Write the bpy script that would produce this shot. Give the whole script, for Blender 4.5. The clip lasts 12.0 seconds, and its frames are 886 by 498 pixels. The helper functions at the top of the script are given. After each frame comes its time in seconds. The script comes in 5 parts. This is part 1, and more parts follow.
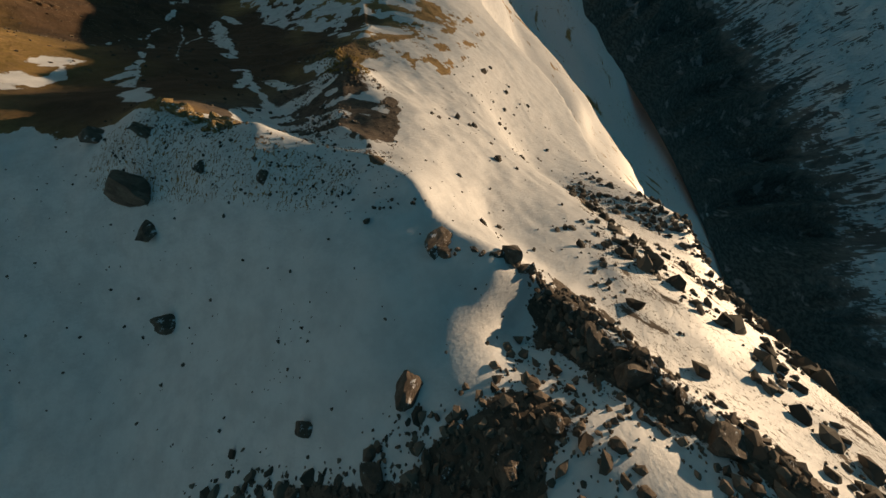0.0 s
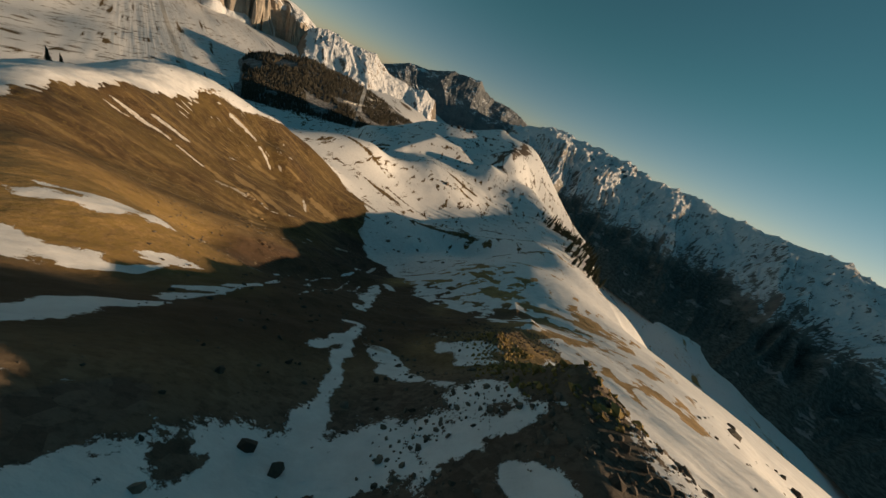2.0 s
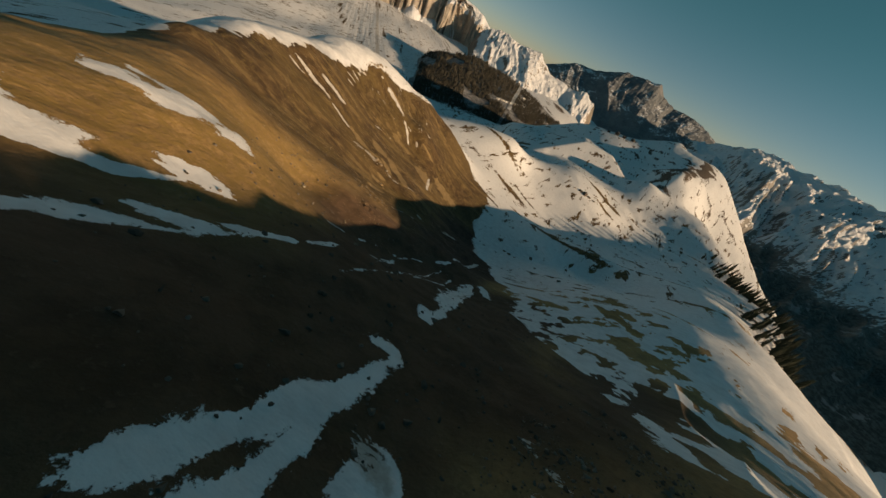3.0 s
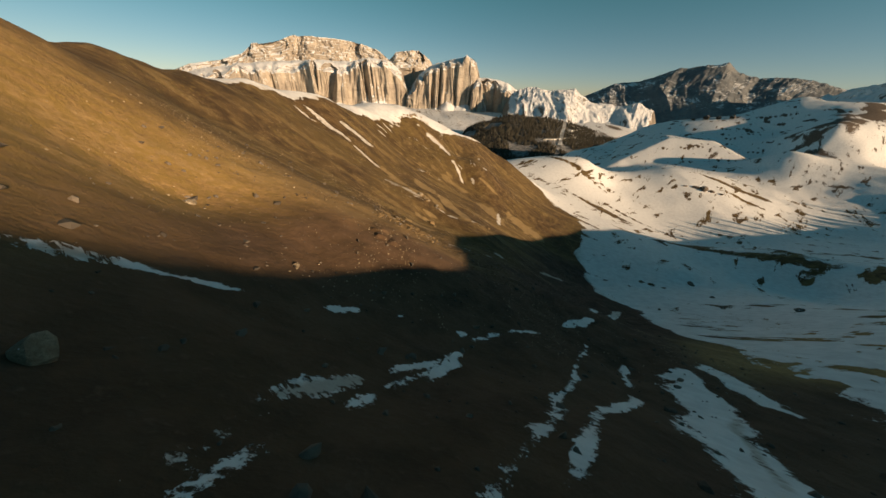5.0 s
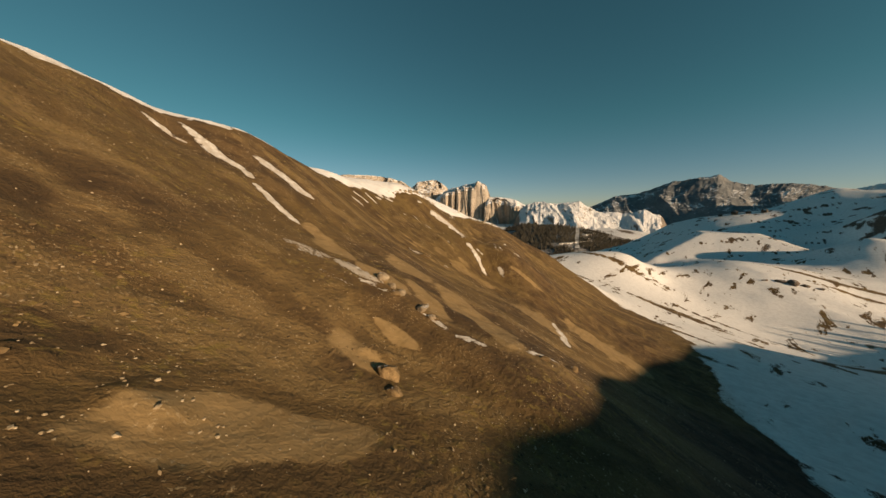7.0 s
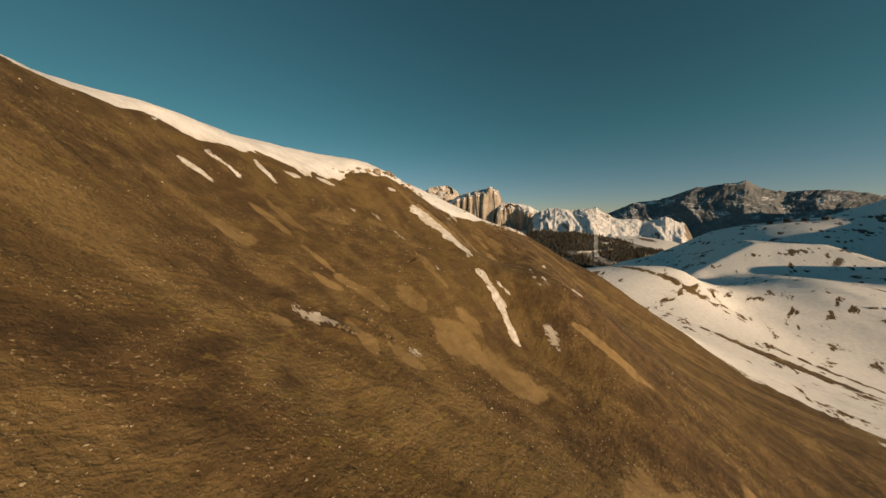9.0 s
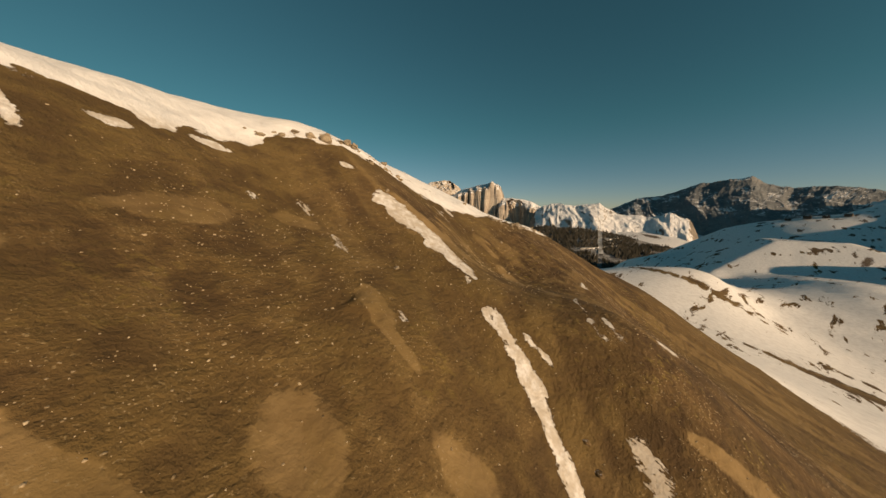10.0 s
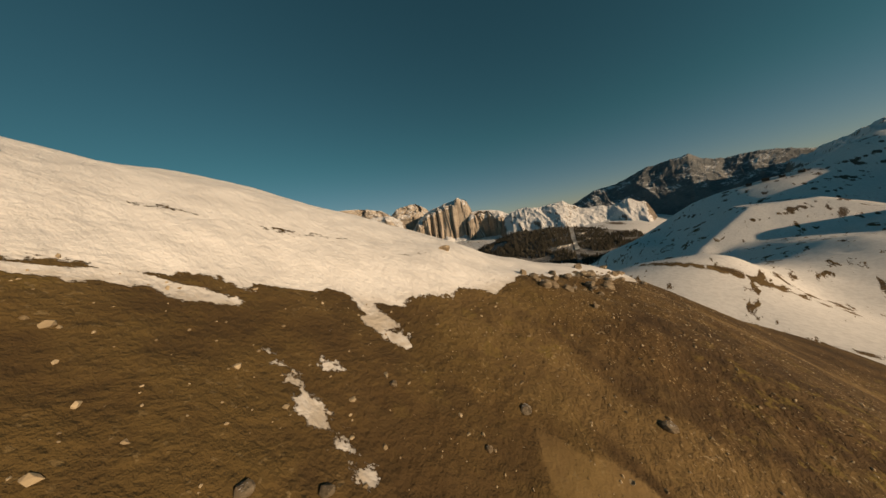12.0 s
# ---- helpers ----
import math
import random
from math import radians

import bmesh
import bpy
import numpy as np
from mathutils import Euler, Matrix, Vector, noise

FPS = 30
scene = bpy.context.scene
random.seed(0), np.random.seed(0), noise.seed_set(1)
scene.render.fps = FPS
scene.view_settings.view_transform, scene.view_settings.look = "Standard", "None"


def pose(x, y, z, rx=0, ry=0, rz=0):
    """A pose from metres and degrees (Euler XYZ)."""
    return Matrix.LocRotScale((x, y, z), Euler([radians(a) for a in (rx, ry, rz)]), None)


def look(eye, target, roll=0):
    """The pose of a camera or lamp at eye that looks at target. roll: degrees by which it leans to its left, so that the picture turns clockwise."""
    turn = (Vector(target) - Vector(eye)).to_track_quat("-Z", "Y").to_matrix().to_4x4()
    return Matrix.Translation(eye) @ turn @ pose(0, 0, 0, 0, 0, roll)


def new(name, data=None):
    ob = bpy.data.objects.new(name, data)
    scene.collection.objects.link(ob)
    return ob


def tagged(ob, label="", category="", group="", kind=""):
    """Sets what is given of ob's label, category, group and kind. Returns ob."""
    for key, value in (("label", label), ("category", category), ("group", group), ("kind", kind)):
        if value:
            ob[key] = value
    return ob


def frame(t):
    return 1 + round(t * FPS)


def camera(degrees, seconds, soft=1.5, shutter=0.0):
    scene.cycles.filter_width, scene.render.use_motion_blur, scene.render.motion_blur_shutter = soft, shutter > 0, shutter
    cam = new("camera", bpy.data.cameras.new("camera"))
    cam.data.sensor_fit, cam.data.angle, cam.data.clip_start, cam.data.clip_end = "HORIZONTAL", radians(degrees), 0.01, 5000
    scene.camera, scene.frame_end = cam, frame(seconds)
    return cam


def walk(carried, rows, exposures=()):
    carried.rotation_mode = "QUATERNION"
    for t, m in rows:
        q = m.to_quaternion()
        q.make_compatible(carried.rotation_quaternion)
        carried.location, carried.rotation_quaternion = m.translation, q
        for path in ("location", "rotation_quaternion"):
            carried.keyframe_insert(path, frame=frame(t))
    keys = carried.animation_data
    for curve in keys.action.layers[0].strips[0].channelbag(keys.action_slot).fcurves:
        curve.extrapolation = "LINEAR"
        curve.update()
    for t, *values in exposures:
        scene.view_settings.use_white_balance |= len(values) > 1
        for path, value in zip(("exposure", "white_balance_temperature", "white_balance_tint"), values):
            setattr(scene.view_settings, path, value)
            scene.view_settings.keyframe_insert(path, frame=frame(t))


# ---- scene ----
cam = camera(115.91, 12.0)
PATH = [
    (0.0, 5.44, -9.19, 6.04, 17.52, -25.62, -67.10),
    (0.5, 7.36, -8.24, -0.61, 39.65, -22.08, -66.41),
    (1.0, 12.06, -5.48, -7.50, 57.33, -18.31, -61.60),
    (1.5, 17.95, -0.76, -12.30, 63.17, -19.73, -53.81),
    (2.0, 25.10, 4.39, -16.80, 60.41, -23.44, -40.59),
    (2.5, 31.48, 9.95, -21.56, 53.68, -25.23, -24.13),
    (3.0, 37.08, 15.56, -27.00, 48.70, -22.65, -10.79),
    (3.2, 39.06, 18.08, -29.43, 47.94, -20.56, -7.31),
    (4.8, 47.24, 39.83, -50.96, 58.44, -2.48, -5.91),
    (5.0, 48.28, 44.14, -53.88, 60.71, -1.87, -5.77),
    (5.5, 50.29, 54.35, -59.97, 65.99, -1.14, -5.23),
    (6.0, 51.99, 66.15, -65.43, 71.51, -0.55, -4.56),
    (6.5, 53.77, 78.78, -69.75, 77.32, 0.17, -3.66),
    (7.0, 55.63, 91.46, -72.28, 82.55, 0.62, -2.59),
    (7.5, 57.34, 103.33, -73.66, 86.13, 0.83, -1.74),
    (9.5, 63.16, 149.54, -74.27, 83.00, -0.00, 0.00),
    (10.0, 64.07, 160.16, -74.35, 82.78, -0.06, 0.03),
    (10.5, 64.83, 170.59, -74.13, 82.81, 0.47, -0.39),
    (11.0, 65.35, 180.81, -73.74, 83.48, 2.56, -1.57),
    (11.5, 65.82, 190.32, -73.18, 84.94, 5.73, -3.40),
    (12.0, 66.78, 200.92, -71.07, 86.58, 10.20, -5.78),
]
walk(cam, [(t, pose(*p)) for t, *p in PATH], [(0.0, 0.12), (1.0, 0.12), (1.5, 0.2), (2.2, 0.2), (3.0, 0.25), (5.0, 0.58), (6.2, 0.58), (7.5, 0.38), (11.0, 0.18), (12.0, -0.05)])

# ---- world and sun ----
SUN_AZ, SUN_EL = 134.0, 12.0          # degrees clockwise from +y, above the horizon
world = bpy.data.worlds.new("sky")
scene.world = world
world.use_nodes = True
wn, wl = world.node_tree.nodes, world.node_tree.links
sky = wn.new("ShaderNodeTexSky")
sky.sky_type = "NISHITA"
sky.sun_disc = False
sky.sun_elevation, sky.sun_rotation = radians(SUN_EL), radians(SUN_AZ)
sky.altitude, sky.air_density, sky.dust_density, sky.ozone_density = 2400, 1.0, 0.6, 2.0
# thin warm haze near the horizon, deep blue-green air above
where = wn.new("ShaderNodeSeparateXYZ")
wl.new(wn.new("ShaderNodeTexCoord").outputs["Generated"], where.inputs[0])
rise = wn.new("ShaderNodeMapRange")
rise.interpolation_type = "SMOOTHSTEP"
rise.inputs[1].default_value, rise.inputs[2].default_value = -0.02, 0.30
wl.new(where.outputs[2], rise.inputs[0])
air = wn.new("ShaderNodeMix")
air.data_type = "RGBA"
air.inputs[6].default_value, air.inputs[7].default_value = (0.98, 0.86, 0.80, 1), (0.53, 0.92, 0.66, 1)
wl.new(rise.outputs[0], air.inputs[0])
tint = wn.new("ShaderNodeMix")
tint.data_type, tint.blend_type = "RGBA", "MULTIPLY"
tint.inputs[0].default_value = 1.0
wl.new(sky.outputs[0], tint.inputs[6])
wl.new(air.outputs[2], tint.inputs[7])
wl.new(tint.outputs[2], wn["Background"].inputs[0])
wn["Background"].inputs[1].default_value = 0.062
lamp = bpy.data.lights.new("sun", "SUN")
lamp.energy, lamp.angle, lamp.color = 5.0, radians(0.6), (1.0, 0.70, 0.42)
sun = new("sun", lamp)
a, e = radians(SUN_AZ), radians(SUN_EL)
sun_dir = Vector((math.sin(a) * math.cos(e), math.cos(a) * math.cos(e), math.sin(e)))
sun.matrix_world = look((0, 0, 0), -sun_dir)

# ---- terrain ----
# Crest, gully and slope lines of the near ground: x, y, z along each.
LINES = {
    "spur_crest": [(9.6, 25.9, -30.5), (15.6, 16.5, -27.7), (17.5, 11.7, -22.1), (18.3, 2.2, -17.6), (18.5, -6.8, -14.1), (14.8, -13.8, -10.6), (14.3, -19.5, -8.3), (13.2, -23.4, -7.4), (10.9, -25.4, -4.6), (8.4, -27.5, -1.4), (5.0, -30.5, 1.9)],
    "spur_top": [(11.3, -19.4, -8.4), (9.6, -20.2, -8.9), (6.4, -21.7, -2.5), (-1.4, -34.7, 3.8)],
    "spur_back": [(10.8, 7.1, -21.6), (7.8, -16, -7.7), (2.6, 0.1, -22.5), (-6.3, -5.8, -20.6), (-12.6, 10.9, -32.2), (-1.1, 27.3, -35.4)],
    "spur_foot": [(32.8, 8.5, -31), (23, 34.5, -42.3), (44.7, 26.6, -48), (39.9, 37.1, -50.6), (24.9, 55.6, -48.9)],
    "rib": [(20.8, -5.5, -14.7), (22, -2.9, -17.9), (25.8, -0.7, -20.3), (32.5, 2, -24.2), (38.5, 4, -25.3), (49.6, 11.3, -36.7), (63.8, 12, -40.8), (74, 14.6, -46.1), (95.6, 25.6, -57.6)],
    "rib_back": [(30, -5, -18.8), (41.2, -0.5, -27.2), (52.4, 5, -34.5)],
    "rib_foot": [(28.3, 6.1, -28.1), (41.8, 12.2, -38.3), (55.2, 21.9, -47.6)],
    "sunny_shoulder": [(48, -35.7, -29.3), (58.3, -15.9, -31.5), (62.9, -20.4, -35.1), (75.2, 6.6, -42), (127.5, 40, -64.9), (216.2, 47.6, -78.6), (247, 67.7, -84.5), (279.2, 90, -94.7)],
    "sunny_top": [(19.8, -19, -13.3), (27.7, -24.6, -14.9), (36.7, -31.3, -18.9)],
    "shoulder_edge": [(15.6, -41.3, -1.7), (30.4, -52.7, -10.6), (50.9, -58.2, -18.9), (75.9, -61.2, -35.7), (130.8, -45.5, -55.6), (183.3, -0.7, -75.6), (279.3, 41.2, -104.2)],
    "gully": [(52.2, 49.2, -63.9), (49, 52, -65.6), (52, 60, -70.9), (69, 60, -77.1), (76, 77, -84.1), (92, 88, -98.2), (108, 120, -111.9)],
    "snow_flat": [(114.1, 61.4, -80), (144, 88, -98.3), (155, 121, -115.3), (155, 129, -114.6), (146, 179, -117.3)],
    "brown_slope": [(51, 120, -79.5), (30, 134, -66.7), (84, 150, -98.8), (66, 184, -81), (82, 184, -85), (73, 174, -91.3), (53, 164, -82.3), (38, 178, -67.8), (95, 201, -92.9), (87, 204, -85), (72, 199, -83.2)],
    "brown_crest": [(8, 53, -42.5), (5, 95, -49.4), (10, 129, -53.3), (18.2, 150, -55.6), (30, 175, -62.2), (40, 196, -63.5), (48, 201, -63.7), (58, 211, -69.2), (69, 219, -72.7)],
    "crest_cap": [(43.8, 220, -61.9), (51.6, 227, -64.2), (59.7, 230, -67.6), (66, 236, -72.4), (30, 246, -72.1), (46, 262, -82), (62, 268, -85.8), (82, 262, -93.1), (29, 197, -59.2), (31.5, 207, -59.3), (14, 215, -67.3), (-4, 180, -71.1), (-20, 140, -67.9), (-14, 100, -66.5), (-14, 75, -61), (-14, 52, -52)],
    "nose": [(90, 232, -80), (112, 225, -92.7), (128, 212, -106.7)],
    "basin": [(130, 262, -110.6), (195, 274, -128.3), (261, 322, -134.9), (244, 342, -114.9), (300, 420, -148.5), (240, 420, -139.1), (390, 480, -152.1), (354, 309, -134.8), (457, 363, -137.7), (364, 364, -125.9), (435, 421, -139.2)],
    "far_hill": [(449, 517, -141.4), (480, 560, -139.3), (437, 614, -149.6), (499, 631, -141.1), (415, 700, -165.9), (500, 680, -139), (575, 660, -97), (626, 591, -81), (665, 560, -76), (784, 555, -38), (803, 534, -52), (831, 489, -42)],
    "far_knob": [(665, 488, -93), (591, 486, -112.1), (541, 453, -134.6), (506, 384, -137.5), (560, 388, -107.4), (605, 430, -124), (640, 399, -98), (645, 410, -80), (700, 395, -85), (672, 362, -117.1), (540, 332, -138.4), (555, 282, -142.2), (425, 230, -155.2)],
    "wood_ridge": [(652, 306, -118.9), (606, 206, -136.7), (526, 119, -139.8), (453, 73, -129.2), (376, 36, -127.4), (287, 9, -103.5), (727, 321, -159), (601, 134, -172.4), (451, 51, -153.3)],
    "far_back": [(520, 770, -190), (640, 700, -120), (760, 640, -95), (900, 530, -70), (880, 430, -75), (400, 780, -220), (790, 340, -130)],
    "bowl": [(58.8, -4, -33), (34.4, 19.8, -38.7), (31.6, 65.8, -61.9)],
    "upper_brown": [(62.3, 125.3, -86.4), (40.3, 126.6, -74.9), (20.2, 131.9, -62.3), (63.8, 141, -87.7), (95.7, 162.6, -104.1), (37, 168.8, -69.7), (60.6, 173.1, -83.1), (51.1, 186.9, -74.3), (63, 195.7, -75.9), (100.5, 221.6, -88.8)],
    "lower_brown": [(39, 70.9, -64.5), (50.2, 73.3, -70.6), (15, 75.3, -49.3), (16.2, 91.9, -56.8), (76.3, 92.6, -90.8), (99.4, 95.3, -102.5), (50.6, 99.3, -79.9), (90.1, 101.5, -100.6), (23, 105.2, -62.8), (5.7, 107.4, -51.8), (51.4, 110.4, -82.2), (40, 115.4, -74.2), (65.9, 116.7, -86.4), (29.7, 119.8, -67.6)],
    "spur_side": [(13.2, -16.8, -6.3), (19, -14, -12), (17.2, -10.2, -10), (24, -9, -14.8), (10.6, 1.8, -18.9), (22.8, 2.9, -23.8)],
    "shoulder_side": [(66.6, -9.6, -34.8), (78.6, -6.8, -38.2), (96.3, 15.6, -52.9), (83.9, 18.4, -52.5), (70.5, 24.5, -53.2), (112.2, 32.9, -62.9), (98.7, 36.6, -65), (157.7, 50, -71.7), (120.2, 87.4, -100.2), (215, 115, -120.5)],
    "basin_side": [(235, 150, -118.1), (262, 160, -133.9), (225, 190, -136.5)],
}


def smooth(a, b, v):
    u = np.clip((v - a) / (b - a), 0, 1)
    return u * u * (3 - 2 * u)


knots = np.array([k for line in LINES.values() for k in line], float)


def plate(r):
    return r * r * np.log(r + 1e-6)


def plate_weights(p, z, soft):
    n = len(p)
    r = np.linalg.norm(p[:, None] - p[None], axis=2)
    m = np.zeros((n + 3, n + 3))
    m[:n, :n] = plate(r) + soft * np.eye(n)
    m[:n, n:] = np.c_[np.ones(n), p]
    m[n:, :n] = m[:n, n:].T
    return np.linalg.solve(m, np.r_[z, 0, 0, 0])


UNIT = 100.0
weights = plate_weights(knots[:, :2] / UNIT, knots[:, 2], 0.0006)


def value_noise(x, y, seed):
    xi, yi = np.floor(x).astype(np.int64), np.floor(y).astype(np.int64)
    fx, fy = x - xi, y - yi
    fx, fy = fx * fx * (3 - 2 * fx), fy * fy * (3 - 2 * fy)

    def h(i, j):
        n = (i * 374761393 + j * 668265263 + seed * 982451653) & 0xFFFFFFFF
        n = ((n ^ (n >> 13)) * 1274126177) & 0xFFFFFFFF
        return ((n ^ (n >> 16)) & 0xFFFF) / 32767.5 - 1

    return (h(xi, yi) * (1 - fx) + h(xi + 1, yi) * fx) * (1 - fy) + (h(xi, yi + 1) * (1 - fx) + h(xi + 1, yi + 1) * fx) * fy


def fractal(x, y, size, octaves, seed, gain=0.5):
    total, amp = 0.0, 1.0
    for o in range(octaves):
        total = total + amp * value_noise(x / size + 17.3 * o, y / size - 9.1 * o, seed + o)
        size, amp = size / 2.03, amp * gain
    return total


def base_height(x, y):
    out = weights[-3] + weights[-2] * x / UNIT + weights[-1] * y / UNIT
    for w, (kx, ky, _) in zip(weights, knots):
        out = out + w * plate(np.hypot(x - kx, y - ky) / UNIT)
    return out


CREST_Y, CREST_X = (1.3, 15.4, 34, 52, 95, 129, 150, 175, 196, 211, 219, 232), (16.5, 10, -1, -5, -1.5, 6.5, 15.5, 28.5, 40, 58, 69, 90)
FLAT_Y, FLAT_X = (6.3, 25.2, 53.6, 69, 91, 103, 132, 172, 190, 215, 240), (52.4, 70.5, 87.3, 91, 107, 111, 118, 139, 142, 135, 112)


def spur_plan(x, y):
    """World to the spur's own plan."""
    x, y = x - 4.39, y - -8.25
    return 0.8705 * x + 0.0135 * y, -0.0075 * x + 0.8510 * y


def crag_away(u, v):
    """Metres, on the spur's plan, from its broken rock."""
    return np.minimum(np.minimum(away(u, v, -7, -2.4, -0.5, -8.6), away(u, v, -0.5, -8.6, 2.0, -10.8)), np.minimum(away(u, v, 7.4, -12.6, 3.6, -14.0), away(u, v, 3.6, -14.0, 2.2, -17.0)))


def from_spur(x, y):
    """The spur's own plan to world."""
    return 1.1486 * x + -0.0183 * y + 4.39, 0.0101 * x + 1.1749 * y + -8.25


def past_crest(x, y):
    """Metres to the downhill side of the brown crest."""
    return x - np.interp(y, CREST_Y, CREST_X)


def before_flat(x, y):
    """Metres short of the snowy flat."""
    return np.interp(y, FLAT_Y, FLAT_X) - x


def away(x, y, x0, y0, x1, y1):
    """Metres from a line on the plan."""
    dx, dy = x1 - x0, y1 - y0
    u = np.clip(((x - x0) * dx + (y - y0) * dy) / (dx * dx + dy * dy), 0, 1)
    return np.hypot(x - x0 - u * dx, y - y0 - u * dy)


def box_away(x, y, cx, cy, hx, hy, turn):
    """Metres outside a turned box on the plan."""
    c, s_ = np.cos(np.radians(turn)), np.sin(np.radians(turn))
    u, v = (x - cx) * c - (y - cy) * s_, (x - cx) * s_ + (y - cy) * c
    return np.maximum(np.abs(u) - hx, np.abs(v) - hy)


def far_height(x, y):
    """The valley and the meadows beyond the near ground."""
    r, az = np.hypot(x - 50, y - 100), np.degrees(np.arctan2(x - 50, y - 100))
    meadow = -150 + fractal(x, y, 260, 3, 31) * 11 - 95 * smooth(280, 750, r) + 60 * smooth(1300, 2600, r)
    valley = -150 - 330 * smooth(250, 1200, r) + fractal(x, y, 400, 4, 37) * 30
    east = smooth(35, 62, az) * (1 - smooth(200, 230, az % 360))
    return meadow * (1 - east) + valley * east


# Low broken steps in the brown slope: from x, y to x, y.
SCARPS = [
    (49.5, 158.8, 50.4, 159.4), (53.6, 161.4, 55.8, 162.1), (56.2, 162.4, 57.2, 161.4), (53.1, 158.6, 55.3, 159.3), (58.3, 177.3, 59.3, 177.2), (47.1, 85.9, 47.7, 86.4),
    (44.9, 90.1, 46.2, 89.2), (46.9, 86.8, 48.0, 86.1), (49.2, 85.9, 50.0, 85.2), (44.5, 71.6, 45.1, 71.7), (44.0, 73.3, 44.5, 73.0), (44.4, 73.7, 45.0, 73.9),
    (46.0, 71.3, 46.3, 71.3), (50.7, 109.7, 52.6, 110.0), (44.1, 98.9, 44.8, 99.0), (46.5, 99.1, 48.0, 99.1),
]


def scarps(x, y):
    """Lips of earth, about 40 cm high, that break off downhill."""
    out = np.zeros(x.shape)
    for x0, y0, x1, y1 in SCARPS:
        mx, my, half = (x0 + x1) / 2, (y0 + y1) / 2, 0.5 * math.hypot(x1 - x0, y1 - y0)
        nx, ny = (y1 - y0) / (2 * half), -(x1 - x0) / (2 * half)
        if nx * 0.78 - ny * 0.62 < 0:
            nx, ny = -nx, -ny
        wave = 0.25 * value_noise(x / 1.1, y / 1.1, 131)
        d = (x - mx) * nx + (y - my) * ny + wave
        along = np.abs((x - mx) * ny - (y - my) * nx)
        lip = np.where(d < 0, np.exp(np.minimum(d, 0) / 1.4), 1 - smooth(0, 0.45, d))
        out = np.maximum(out, 0.42 * lip * (1 - smooth(0.7 * half, half + 0.6, along)))
    return out


def height(x, y, fine=True):
    near = base_height(np.clip(x, -90, 880), np.clip(y, -75, 800))
    u, v = spur_plan(x, y)
    edge = np.interp(u, (-30, 9, 22, 40, 62, 110, 156, 240), (-26, -28, -38, -43, -46, -33, 5, 40))
    near = near - 0.85 * np.maximum(0, edge - v - 1.0) * smooth(-25, 5, u) * (1 - smooth(150, 200, u))
    for (x0, y0, _), (x1, y1, _) in zip(LINES["spur_crest"][2:-1], LINES["spur_crest"][3:]):
        near = near + 1.0 * np.exp(-away(x, y, x0, y0, x1, y1) / 1.3) / 1.6
    for (x0, y0, _), (x1, y1, _) in zip(LINES["rib"][:-1], LINES["rib"][1:]):
        near = near + 1.2 * np.exp(-away(x, y, x0, y0, x1, y1) / 1.5) / 1.6
    near = np.maximum(near, np.minimum(-109.0, -109.0 - 0.5 * box_away(x, y, 541, 528, 33, 25, 32.7)))
    near = np.maximum(near, -112.0 - 0.36 * away(x, y, 563, 517, 585, 545))
    out = np.hypot(np.maximum(np.maximum(-40 - x, x - 850), 0), np.maximum(np.maximum(-60 - y, y - 770), 0))
    gone = np.maximum(smooth(0, 260, out), smooth(30, 240, y - 250 - 0.62 * np.maximum(x - 60, 0)) * (1 - smooth(330, 430, x)))
    gone = np.maximum(gone, smooth(0, 120, 0.28 * (u - 110) - 12 - v) * smooth(100, 180, u))
    z = np.clip(near, -240, 12) * (1 - gone) + far_height(x, y) * gone
    off = smooth(130, 420, np.hypot(x - 60, y - 120)) * smooth(10, 60, box_away(x, y, 540, 530, 60, 50, 32.7))
    z = z + fractal(x, y, 60, 5, 5) * 1.5 * off + (0.6 - np.abs(fractal(x * 0.8 + y * 0.6, (x * 0.6 - y * 0.8) * 0.3, 26, 4, 6))) * 1.2 * off
    if fine:
        brown = smooth(0, 6, past_crest(x, y)) * smooth(60, 110, y) * smooth(-2, 20, before_flat(x, y))
        along, down = (x * 0.62 + y * 0.78), (x * 0.78 - y * 0.62)
        z = z + brown * (fractal(along, down * 0.22, 7, 4, 61) * 0.40) + scarps(x, y)
        z = z + fractal(x, y, 11, 5, 11) * 0.5 * (1 - 0.6 * brown) * (1 - 0.5 * smooth(-10, 10, -before_flat(x, y)))
    return z


def lines(lo, hi, step, outer, outer_step, far):
    core = list(np.arange(lo, hi + step, step))
    out = []
    for sign, start, end in ((1, core[-1], outer[1]), (-1, core[0], outer[0])):
        v, s, side = start, step, []
        while abs(v) < far:
            inside = v < end if sign > 0 else v > end
            s = min(s * 1.12, outer_step) if inside else s * 1.12
            v += sign * s
            side.append(v)
        out.append(side)
    return np.array(sorted(out[1]) + core + out[0])


gx = lines(-16, 120, 0.42, (-60, 860), 4.0, 4500)
gy = lines(-32, 226, 0.42, (-60, 760), 4.0, 4500)
# closer lines where the flight passes low
gx = np.sort(np.concatenate([gx, 0.5 * (gx[1:] + gx[:-1])[(gx[1:] > 43) & (gx[1:] < 76)]]))
gy = np.sort(np.concatenate([gy, 0.5 * (gy[1:] + gy[:-1])[((gy[1:] > 62) & (gy[1:] < 92)) | ((gy[1:] > 156) & (gy[1:] < 214))]]))
X, Y = np.meshgrid(gx, gy)
Z = height(X, Y)


